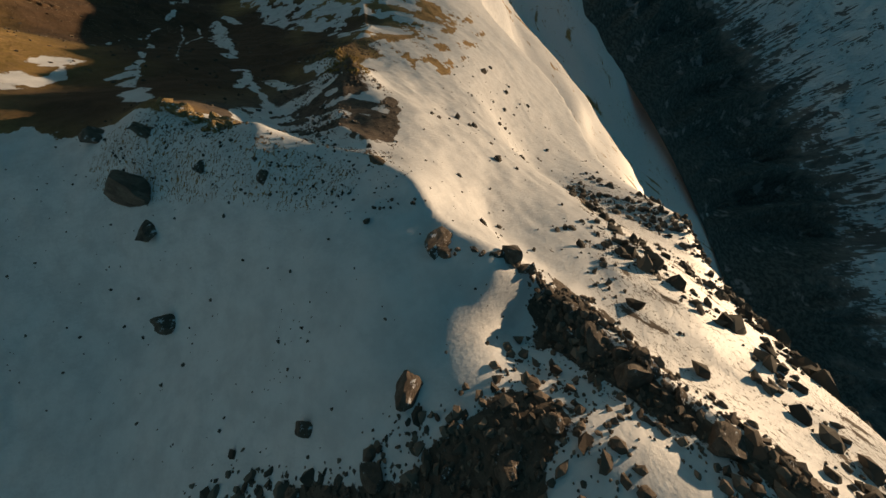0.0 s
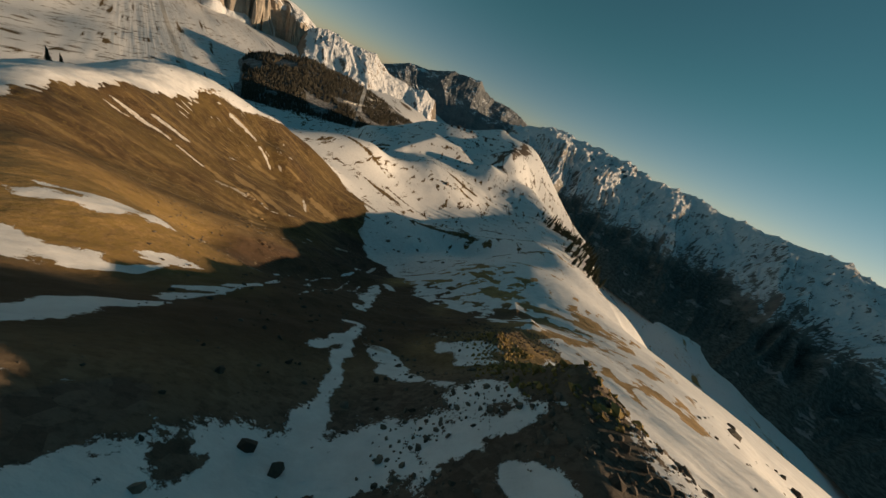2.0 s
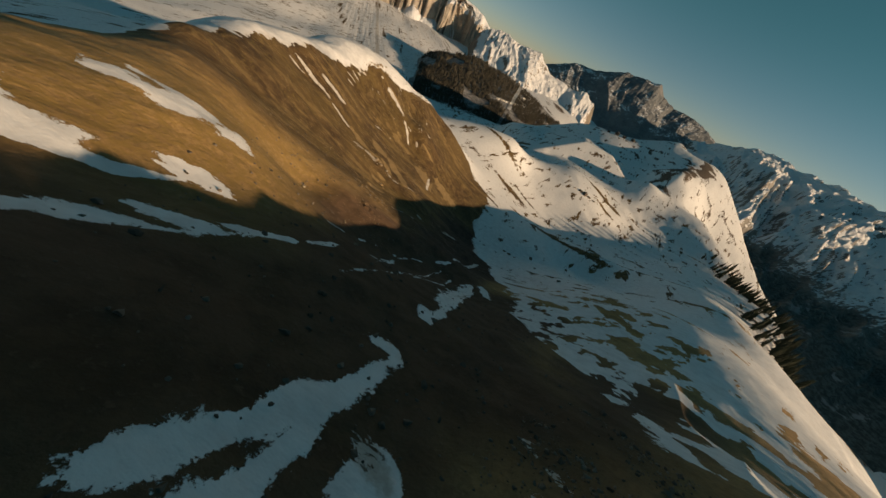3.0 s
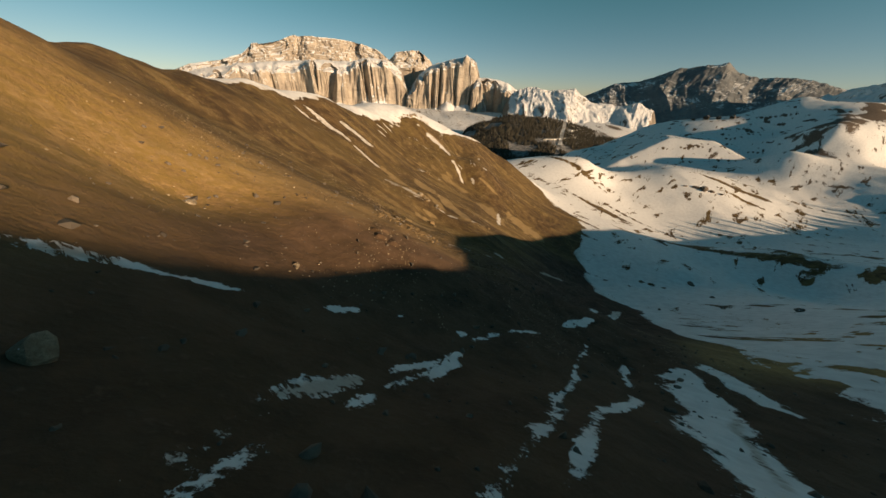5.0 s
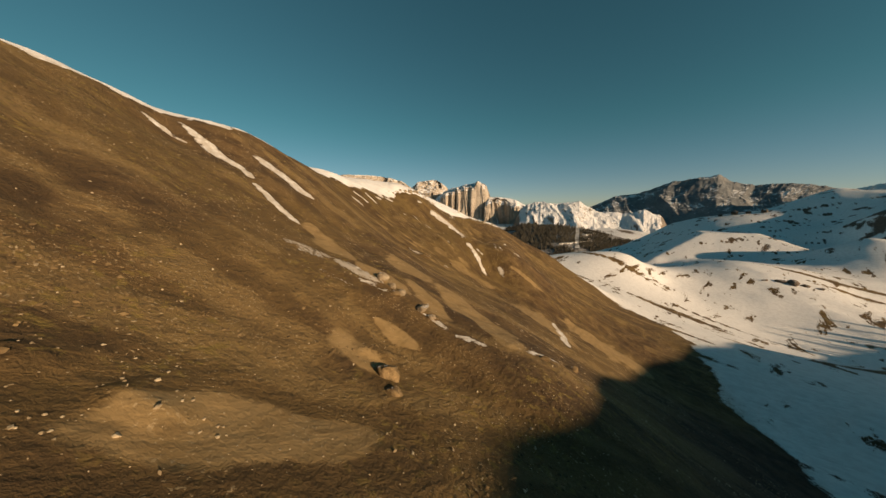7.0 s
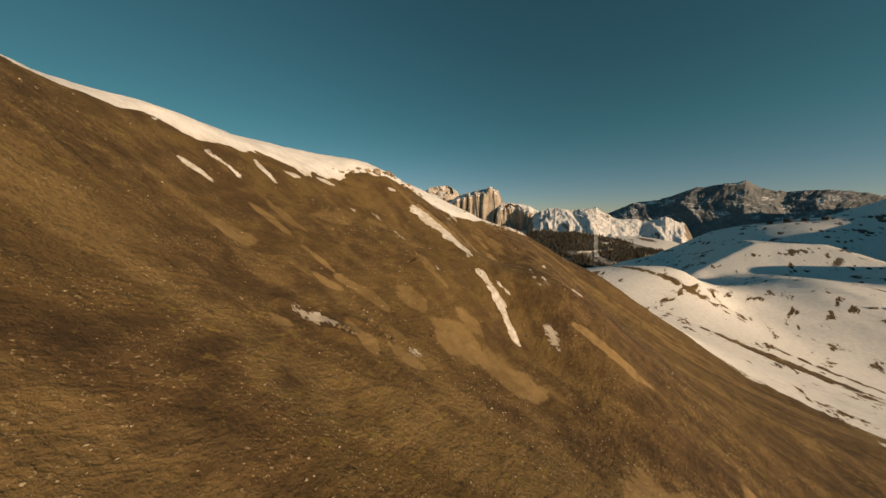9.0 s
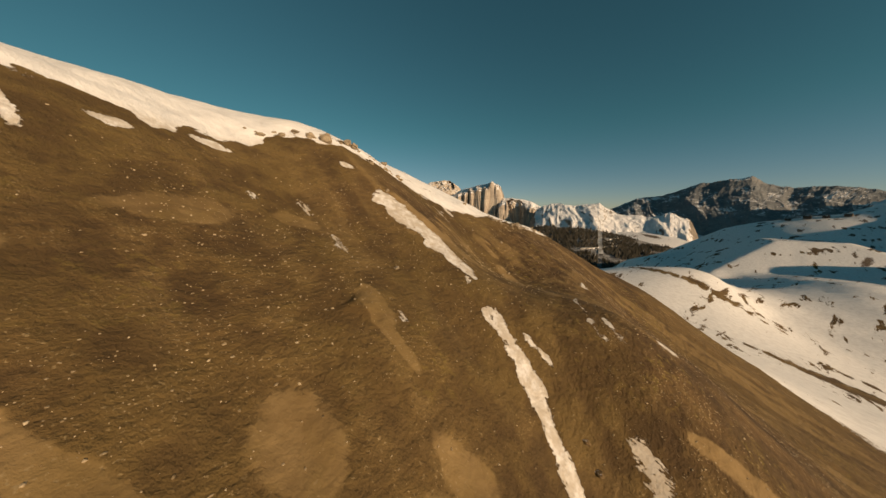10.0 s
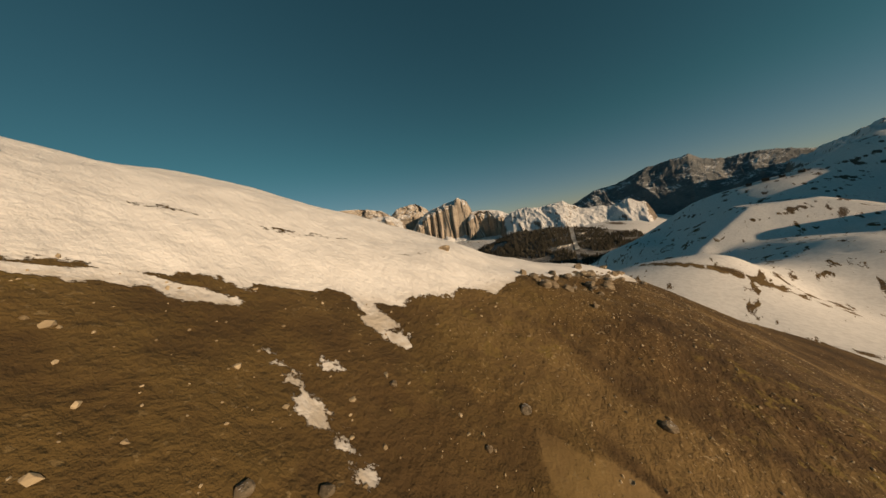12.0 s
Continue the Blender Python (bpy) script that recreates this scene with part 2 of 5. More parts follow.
def grid_mesh(name, X, Y, Z):
    ny, nx = X.shape
    i = np.arange(ny * nx).reshape(ny, nx)
    quads = np.stack([i[:-1, :-1], i[:-1, 1:], i[1:, 1:], i[1:, :-1]], -1).reshape(-1, 4)
    me = bpy.data.meshes.new(name)
    me.vertices.add(nx * ny)
    me.vertices.foreach_set("co", np.stack([X, Y, Z], -1).ravel())
    me.loops.add(quads.size)
    me.loops.foreach_set("vertex_index", quads.ravel())
    me.polygons.add(len(quads))
    me.polygons.foreach_set("loop_start", np.arange(0, quads.size, 4))
    me.polygons.foreach_set("use_smooth", np.ones(len(quads), bool))
    me.update(calc_edges=True)
    return me


# Snow patches and fans of pale earth on the plan: from x, y to x, y, half width.
BOWL_SNOW = [
    (33.2, 17.7, 35.5, 18.8, 0.78), (35.5, 18.6, 38.9, 21.0, 0.83), (38.9, 21.0, 43.0, 24.2, 0.70), (41.5, 26.0, 43.0, 24.2, 0.97), (49.1, 34.4, 49.0, 31.0, 1.01), (50.9, 33.6, 76.3, 60.0, 1.11),
    (38.8, 34.4, 67.4, 64.6, 0.17), (26.5, 32.4, 30.4, 32.2, 1.07), (30.2, 33.9, 34.4, 36.4, 0.78), (35.3, 37.3, 38.8, 41.8, 0.36), (25.0, 27.8, 27.3, 29.9, 1.13), (23.8, 41.0, 28.6, 40.7, 1.07),
    (15.0, 49.1, 24.8, 54.5, 0.62), (30.3, 7.5, 33.2, 6.8, 1.28), (37.1, 7.3, 35.6, 5.0, 0.85), (32.2, 4.0, 32.2, 2.6, 0.61), (46.6, 14.5, 47.2, 10.9, 1.60), (28.2, 8.4, 39.9, 21.9, 0.80),
    (54.5, 39.6, 74.9, 59.3, 1.94),
]
SIDE_SNOW = [
    (15.5, 54.4, 25.9, 53.6, 1.11), (16.1, 39.6, 19.0, 35.3, 1.67), (18.9, 34.3, 25.9, 38.8, 0.65), (20.6, 19.1, 24.9, 24.2, 1.33), (24.9, 26.0, 33.8, 36.4, 0.07), (22.4, 12.9, 22.5, 13.1, 0.26),
    (22.9, 12.4, 23.4, 12.6, 0.11), (23.7, 39.6, 28.9, 40.0, 0.68), (15.5, 50.5, 25.5, 52.7, 2.02), (15.4, 35.4, 20.1, 37.5, 2.76),
]
GULLY_SNOW = [
    (37.6, 53.3, 39.9, 55.6, 0.5), (42.6, 57.5, 44.4, 58.6, 0.18), (46.6, 59.5, 47.4, 60.1, 0.2), (51.9, 60.3, 52.7, 60.3, 0.55), (53.0, 59.6, 55.9, 61.7, 0.29), (56.8, 62.7, 62.2, 64.7, 0.26),
    (46.3, 51.4, 51.1, 56.9, 0.12), (46.1, 49.1, 46.8, 50.2, 0.2), (46.9, 50.8, 48.9, 53.1, 0.2), (48.9, 52.4, 50.6, 56.3, 0.28), (44.9, 46.2, 45.5, 47.4, 0.16), (51.7, 46.6, 55.0, 49.4, 0.3),
    (57.1, 51.6, 64.2, 54.7, 0.29), (55.0, 49.4, 57.7, 52.0, 0.25), (69.8, 61.4, 65.8, 56.8, 0.39), (66.8, 67.9, 73.4, 71.7, 0.76), (76.2, 74.7, 102.1, 95.1, 0.91), (70.6, 54.7, 62.0, 48.1, 0.37),
    (80.7, 61.5, 77.8, 53.9, 1.47),
]
GULLY_WET = [
    (37.0, 52.2, 37.6, 53.3, 0.36), (44.6, 48.8, 46.3, 51.4, 0.38), (44.1, 46.4, 44.4, 47.0, 0.12), (44.4, 47.1, 45.0, 48.0, 0.12), (71.3, 53.4, 63.2, 47.7, 0.19), (39.9, 18.9, 40.7, 16.6, 0.34),
    (49.6, 17.8, 49.1, 15.4, 0.36), (50.7, 86.5, 52.2, 88.9, 0.34), (55.2, 90.2, 59.4, 93.3, 0.39), (62.8, 93.7, 66.1, 94.7, 0.49), (68.0, 101.0, 69.9, 100.0, 1.0), (83.9, 108.0, 95.7, 112.0, 0.88),
]
LOWER_STREAKS = [
    (17.9, 137.8, 29.8, 133.6, 0.99), (31.6, 131.5, 39.4, 128.0, 0.46), (27.2, 141.9, 35.8, 140.3, 1.35), (54.1, 117.5, 57.2, 115.8, 0.36), (57.7, 115.4, 60.1, 114.5, 0.15), (86.3, 157.2, 81.0, 139.1, 0.83),
    (56.6, 195.2, 66.9, 188.1, 1.32), (68.1, 183.6, 72.6, 173.9, 0.65), (47.8, 119.3, 51.5, 118.1, 0.26), (63.8, 115.9, 68.7, 117.8, 0.14), (16.7, 133.1, 21.4, 133.6, 0.48),
]
UPPER_STREAKS = [
    (35.0, 168.2, 37.2, 168.7, 0.47), (34.1, 172.5, 38.0, 172.2, 0.37), (35.9, 178.3, 39.4, 176.6, 0.43), (38.4, 181.1, 39.9, 182.4, 0.77), (40.6, 187.1, 42.7, 188.6, 0.46), (79.4, 185.4, 80.3, 180.4, 0.13),
    (84.9, 185.1, 86.3, 185.3, 1.01), (55.6, 193.6, 57.1, 194.6, 0.58), (57.4, 193.8, 61.2, 191.3, 0.89), (62.0, 190.0, 64.4, 188.9, 0.75), (64.4, 188.9, 66.8, 187.1, 0.80), (66.3, 186.7, 66.4, 184.6, 0.26),
    (67.6, 183.0, 69.2, 179.9, 0.31), (68.4, 184.1, 69.0, 182.2, 0.32), (70.8, 182.1, 72.4, 180.6, 0.31), (78.9, 191.2, 77.8, 184.7, 0.09), (77.9, 183.8, 78.2, 182.8, 0.18), (50.9, 197.0, 52.3, 197.3, 0.54),
    (40.9, 187.8, 42.0, 188.5, 0.44),
]
RIB_SNOW = [
    (40.5, 17.5, 38.9, 14.2, 1.3), (38.9, 14.2, 36.5, 10.7, 1.1), (47.9, 16.0, 45.4, 11.5, 1.0), (45.4, 11.5, 43.0, 8.4, 1.1), (36.4, 8.8, 35.5, 5.0, 0.9), (30.5, 7.8, 31.7, 5.0, 1.0),
]
SOD = [
    (103.0, 37.4, 104.3, 29.2, 4.5), (60.0, 10.0, 75.6, 4.8, 1.2), (69.8, 16.8, 63.6, 11.7, 1.0), (97.0, 23.1, 100.4, 14.1, 2.5), (100.6, 11.5, 100.3, 6.0, 3.5), (85.0, 25.1, 80.2, 18.3, 0.8),
    (119.7, 56.5, 114.4, 41.9, 1.7), (56.8, 12.2, 56.2, 9.7, 0.6), (86.2, 24.0, 87.3, 12.1, 2.3), (111.9, 13.3, 107.6, 2.1, 4.5), (56.5, 205.0, 58.5, 207.3, 0.5), (58.5, 207.3, 59.3, 208.4, 0.35),
    (59.3, 208.4, 61.1, 210.1, 0.35), (61.1, 210.1, 62.2, 210.8, 0.25),
]
RIM_STREAKS = [
    (62.1, 208.5, 63.3, 208.0, 0.29), (63.4, 207.8, 64.0, 207.2, 0.20), (64.0, 207.2, 64.5, 206.9, 0.16), (64.7, 206.6, 65.2, 206.4, 0.16), (63.2, 210.3, 63.8, 210.3, 0.22), (63.4, 209.0, 63.8, 208.9, 0.16),
    (64.4, 211.5, 65.8, 210.6, 0.42), (64.0, 212.8, 65.4, 211.2, 0.5), (60.5, 210.8, 61.3, 210.3, 0.19), (85.9, 202.5, 85.2, 200.8, 0.51),
]
WET_SNOW = [
    (40.6, 120.6, 44.8, 121.6, 1.36), (44.8, 121.6, 50.2, 119.6, 0.8), (43.9, 116.3, 47.6, 116.3, 0.24), (45.0, 117.5, 47.9, 116.9, 0.27), (50.4, 159.3, 54.0, 159.4, 0.62), (59.2, 162.3, 60.4, 162.6, 0.28),
    (76.9, 177.1, 77.7, 175.0, 0.87), (53.8, 185.3, 57.4, 182.3, 0.17), (49.6, 188.3, 51.4, 187.2, 0.29), (60.2, 179.7, 61.5, 178.5, 0.12), (46.7, 185.0, 47.4, 184.6, 0.2),
]
PALE_LOW = [
    (50.8, 113.6, 54.6, 112.5, 0.84), (39.5, 129.8, 46.4, 123.3, 1.56), (47.3, 123.1, 52.6, 120.6, 1.71), (49.5, 135.3, 54.4, 130.7, 3.53), (53.1, 125.6, 56.9, 118.3, 1.42), (57.2, 131.9, 63.7, 119.3, 2.99),
    (60.6, 121.2, 63.8, 115.9, 1.44), (79.8, 159.9, 83.1, 145.2, 5.46), (93.0, 161.5, 106.0, 151.0, 5.68), (24.9, 65.2, 27.8, 70.9, 1.74), (27.8, 70.9, 32.0, 71.3, 1.57), (30.8, 75.3, 42.1, 76.0, 2.44),
    (39.4, 68.5, 53.1, 74.0, 2.57), (45.2, 71.0, 48.9, 71.9, 1.23), (48.4, 75.0, 53.3, 76.5, 1.79), (49.4, 70.7, 51.4, 70.8, 0.5), (47.2, 98.1, 52.4, 102.1, 1.42), (48.8, 110.5, 53.1, 107.9, 1.28),
]
PALE_HIGH = [
    (41.9, 163.5, 44.4, 164.9, 1.35), (40.9, 169.6, 45.2, 168.9, 0.66), (41.5, 172.3, 46.0, 171.1, 0.69), (44.9, 176.6, 47.8, 181.4, 1.55), (47.2, 168.3, 50.8, 167.2, 0.42), (50.8, 167.2, 56.5, 166.2, 0.78),
    (49.7, 165.3, 52.5, 165.4, 0.49), (57.5, 171.2, 59.6, 169.3, 1.62), (61.4, 168.5, 66.2, 167.4, 2.4), (66.2, 167.4, 72.3, 166.4, 2.33), (64.4, 172.6, 66.8, 171.2, 1.06), (50.0, 157.3, 51.1, 157.4, 0.6),
    (53.9, 161.1, 56.8, 159.3, 0.68), (57.5, 161.2, 60.4, 160.9, 0.89), (58.0, 179.3, 62.9, 175.1, 0.52), (81.4, 177.0, 90.0, 172.4, 0.73),
]
PALE_TOP = [
    (49.6, 184.3, 52.4, 185.5, 0.97), (58.3, 180.0, 61.1, 177.5, 0.54), (58.1, 196.2, 68.3, 192.0, 1.61), (64.8, 194.7, 68.3, 192.0, 2.19), (72.7, 202.3, 76.5, 190.1, 0.98), (58.5, 195.9, 60.8, 195.2, 0.78),
    (60.8, 195.2, 63.2, 194.2, 0.67), (63.0, 201.3, 68.1, 199.7, 0.72), (65.5, 202.2, 70.0, 199.5, 0.69), (69.4, 208.6, 72.5, 204.9, 0.83), (62.3, 198.8, 65.4, 198.6, 0.37), (71.1, 208.1, 72.4, 207.7, 0.52),
]


BARE = [
    (18.4, 4.3, 19.7, 3.9, 1.26), (23.3, -0.1, 22.2, -1.4, 0.7), (28.5, -0.8, 27.7, -2.7, 1.44), (23.6, -1.6, 24.0, -4.4, 1.24), (27.9, -4.2, 26.8, -5.6, 0.89), (26.4, -5.5, 25.3, -6.1, 0.51),
    (19.2, 1.0, 20.1, 0.2, 0.25), (25.0, 5.2, 26.6, 3.1, 0.3), (31.2, 8.8, 31.7, 2.9, 0.36), (20.1, 7.3, 23.9, 12.1, 0.5), (17.5, 8.9, 18.1, 8.1, 0.4), (28.5, 0.7, 29.8, -1.8, 1.86),
    (25.7, -2.9, 23.8, -6.6, 1.64), (33.8, -3.6, 27.1, -5.9, 0.35), (18.2, -6.9, 18.0, -7.4, 0.3),
]


def patches(x, y, strips):
    """1 along the middle of the nearest strip, 0 at its edge."""
    out = np.full(x.shape, -9.0)
    for x0, y0, x1, y1, w in strips:
        far = 4 * w + 3
        near_ = (x > min(x0, x1) - far) & (x < max(x0, x1) + far) & (y > min(y0, y1) - far) & (y < max(y0, y1) + far)
        px, py = x[near_], y[near_]
        wx, wy = px + 0.35 * value_noise(px / 2.3, py / 2.3, 151), py + 0.35 * value_noise(px / 2.3, py / 2.3, 152)
        dx, dy = x1 - x0, y1 - y0
        u = np.clip(((wx - x0) * dx + (wy - y0) * dy) / (dx * dx + dy * dy + 1e-6), 0, 1)
        taper = 0.45 + 1.1 * np.sqrt(u * (1 - u))
        out[near_] = np.maximum(out[near_], 1.2 * (max(w, 0.2) * taper - np.hypot(wx - x0 - u * dx, wy - y0 - u * dy)) / max(w, 0.75))
    return out


def snow_cover(x, y, z):
    """Over 0 where snow lies."""
    crest, flat = past_crest(x, y), before_flat(x, y)
    n, fine = fractal(x, y, 14, 4, 71), fractal(x, y, 2.6, 3, 73)
    cover = np.full(x.shape, 0.8) + 0.4 * n
    # wind-scoured bare ground on the flat, the far meadows and the basin
    along, down = (x * 0.8 + y * 0.6), (x * 0.6 - y * 0.8)
    far = smooth(150, 190, x + 0.5 * y - 40)
    far = far * (1 - smooth(430, 470, x) * smooth(400, 430, y))
    cover = cover - far * np.maximum(0, fractal(along, down * 0.16, 11, 5, 77) - 0.55) * 2.2
    level = smooth(0, 14, -flat) * smooth(20, 40, y) * (1 - far)
    cover = cover - level * np.maximum(0, fractal(down * 0.35, along, 5, 5, 79, 0.6) - 0.42) * 2.0
    # bare rock on the spur and in front of it
    u, v = spur_plan(x, y)
    rib_y = np.interp(u, (12, 20, 32, 42, 52, 61, 80), (2.5, 6.5, 10.5, 16, 17.5, 19, 28))
    spur = smooth(13, 15, u) * (1 - smooth(60, 75, u)) * smooth(-3.5, 0, v - rib_y) * (1 - smooth(9, 16, v - rib_y))
    cover = cover - spur * np.maximum(0, fractal(u * 0.8 + v * 0.5, v * 0.9, 4.2, 5, 83, 0.7) - 0.08) * 2.6
    cover = cover - (1 - smooth(0.4, 1.5, crag_away(u, v) + 1.0 * fine)) * 2.0
    cover = cover - 1.9 * smooth(-0.6, 0.4, patches(x, y, BARE) + 0.6 * fine)
    # sod that shows through thin snow behind the rib
    thin = smooth(50, 58, x) * (1 - smooth(120, 150, x)) * smooth(-14, -4, y) * (1 - smooth(40, 62, y - 0.3 * (x - 60)))
    cover = cover - thin * np.maximum(0, fractal(x * 0.55 - y * 0.2, y, 3.2, 5, 91, 0.65) - 0.16) * 2.6
    cover = cover - 1.3 * smooth(-0.8, 0.4, patches(x, y, SOD) + 0.8 * fine)
    scree = (1 - smooth(7, 13, away(u, v, 4, -20, 40, -38)))
    cover = cover - scree * np.maximum(0, fractal(u, v, 1.6, 4, 87) - 0.4) * 2.0
    turf = np.minimum(away(x, y, 49.5, 11.6, 47.5, 9.5), away(x, y, 47.5, 9.5, 37, 4.5))
    cover = cover - (1 - smooth(0.3, 2.0, turf + 1.6 * fine)) * (0.7 + 0.9 * fractal(x, y, 3.5, 3, 88))
    knob = 1 - smooth(14, 45, np.minimum(away(x, y, 630, 410, 690, 450), away(x, y, 690, 450, 780, 450)))
    cover = cover - knob * (0.55 + 1.5 * fractal(x, y, 20, 5, 89))
    # brown slope and dark bowl
    brown = smooth(3.6, 5.2, crest + 1.6 * fractal(x, y, 5, 3, 81) + 1.0 * fractal(x, y, 1.7, 3, 82)) * smooth(-3, 4, flat + 6 * n) * smooth(-2.5, 2.5, v - rib_y + 5 * n - np.interp(u, (17, 25, 46), (9.5, 4.5, 1.0)))
    brown = brown * (1 - smooth(238, 250, y))
    cover = cover * (1 - brown) - brown * 0.9
    tiny = fractal(x, y, 0.9, 2, 97)
    for streaks, ragged in ((BOWL_SNOW, 0.45), (SIDE_SNOW, 0.6), (GULLY_SNOW, 0.35), (GULLY_WET, 0.6), (RIB_SNOW, 0.6), (LOWER_STREAKS, 0.45), (UPPER_STREAKS, 0.4), (RIM_STREAKS, 0.3), (WET_SNOW, 0.4)):
        cover = np.maximum(cover, patches(x, y, streaks) + ragged * fine + 0.3 * tiny)
    return cover


def attribute(me, name, values):
    at = me.attributes.new(name, "FLOAT", "POINT")
    at.data.foreach_set("value", np.asarray(values, np.float32).ravel())


class Nodes:
    """A short way to write node trees."""

    def __init__(self, name):
        self.material = bpy.data.materials.new(name)
        self.material.use_nodes = True
        self.tree = self.material.node_tree
        self.shader = self.tree.nodes["Principled BSDF"]

    def put(self, value, socket):
        if isinstance(value, bpy.types.NodeSocket):
            self.tree.links.new(value, socket)
        elif isinstance(value, (tuple, list)) and len(value) == 3 and socket.type == "RGBA":
            socket.default_value = (*value, 1)
        else:
            socket.default_value = value

    def node(self, kind, out=0, props=(), **inputs):
        n = self.tree.nodes.new("ShaderNode" + kind)
        for key, value in props:
            if key == "data_type":
                n.data_type = value
            elif key == "operation":
                n.operation = value
            elif key == "attribute_name":
                n.attribute_name = value
            elif key == "feature":
                n.feature = value
            elif key == "normalize":
                n.normalize = value
        for key, value in inputs.items():
            self.put(value, n.inputs[int(key[1:])])
        return n.outputs[out]

    def noise(self, scale, detail=4.0, rough=0.55, vector=None, distortion=0.0):
        n = self.tree.nodes.new("ShaderNodeTexNoise")
        n.inputs["Scale"].default_value, n.inputs["Detail"].default_value = scale, detail
        n.inputs["Roughness"].default_value, n.inputs["Distortion"].default_value = rough, distortion
        self.tree.links.new(vector or self.place(), n.inputs["Vector"])
        return n.outputs["Fac"]

    def place(self):
        return self.node("NewGeometry", 0)

    def scaled(self, x, y, z):
        return self.node("VectorMath", 0, (("operation", "MULTIPLY"),), _0=self.place(), _1=(x, y, z))

    def math(self, op, a, b=0.0, c=0.0):
        return self.node("Math", 0, (("operation", op),), _0=a, _1=b, _2=c)

    def ramp(self, value, lo, hi, a=0.0, b=1.0):
        n = self.tree.nodes.new("ShaderNodeMapRange")
        n.interpolation_type = "SMOOTHSTEP"
        for k, v in enumerate((value, lo, hi, a, b)):
            self.put(v, n.inputs[k])
        return n.outputs[0]

    def mix(self, fac, a, b):
        n = self.tree.nodes.new("ShaderNodeMix")
        n.data_type = "RGBA"
        self.put(fac, n.inputs[0])
        self.put(a, n.inputs[6])
        self.put(b, n.inputs[7])
        return n.outputs[2]

    def attr(self, name):
        return self.node("Attribute", 2, (("attribute_name", name),))

    def bump(self, value, distance, strength=1.0):
        n = self.tree.nodes.new("ShaderNodeBump")
        n.inputs["Strength"].default_value, n.inputs["Distance"].default_value = strength, distance
        self.put(value, n.inputs["Height"])
        return n.outputs[0]

    def done(self, colour, rough=0.9, normal=None, specular=0.3):
        self.put(colour, self.shader.inputs["Base Color"])
        self.put(rough, self.shader.inputs["Roughness"])
        self.shader.inputs["Specular IOR Level"].default_value = specular
        if normal:
            self.put(normal, self.shader.inputs["Normal"])
        return self.material


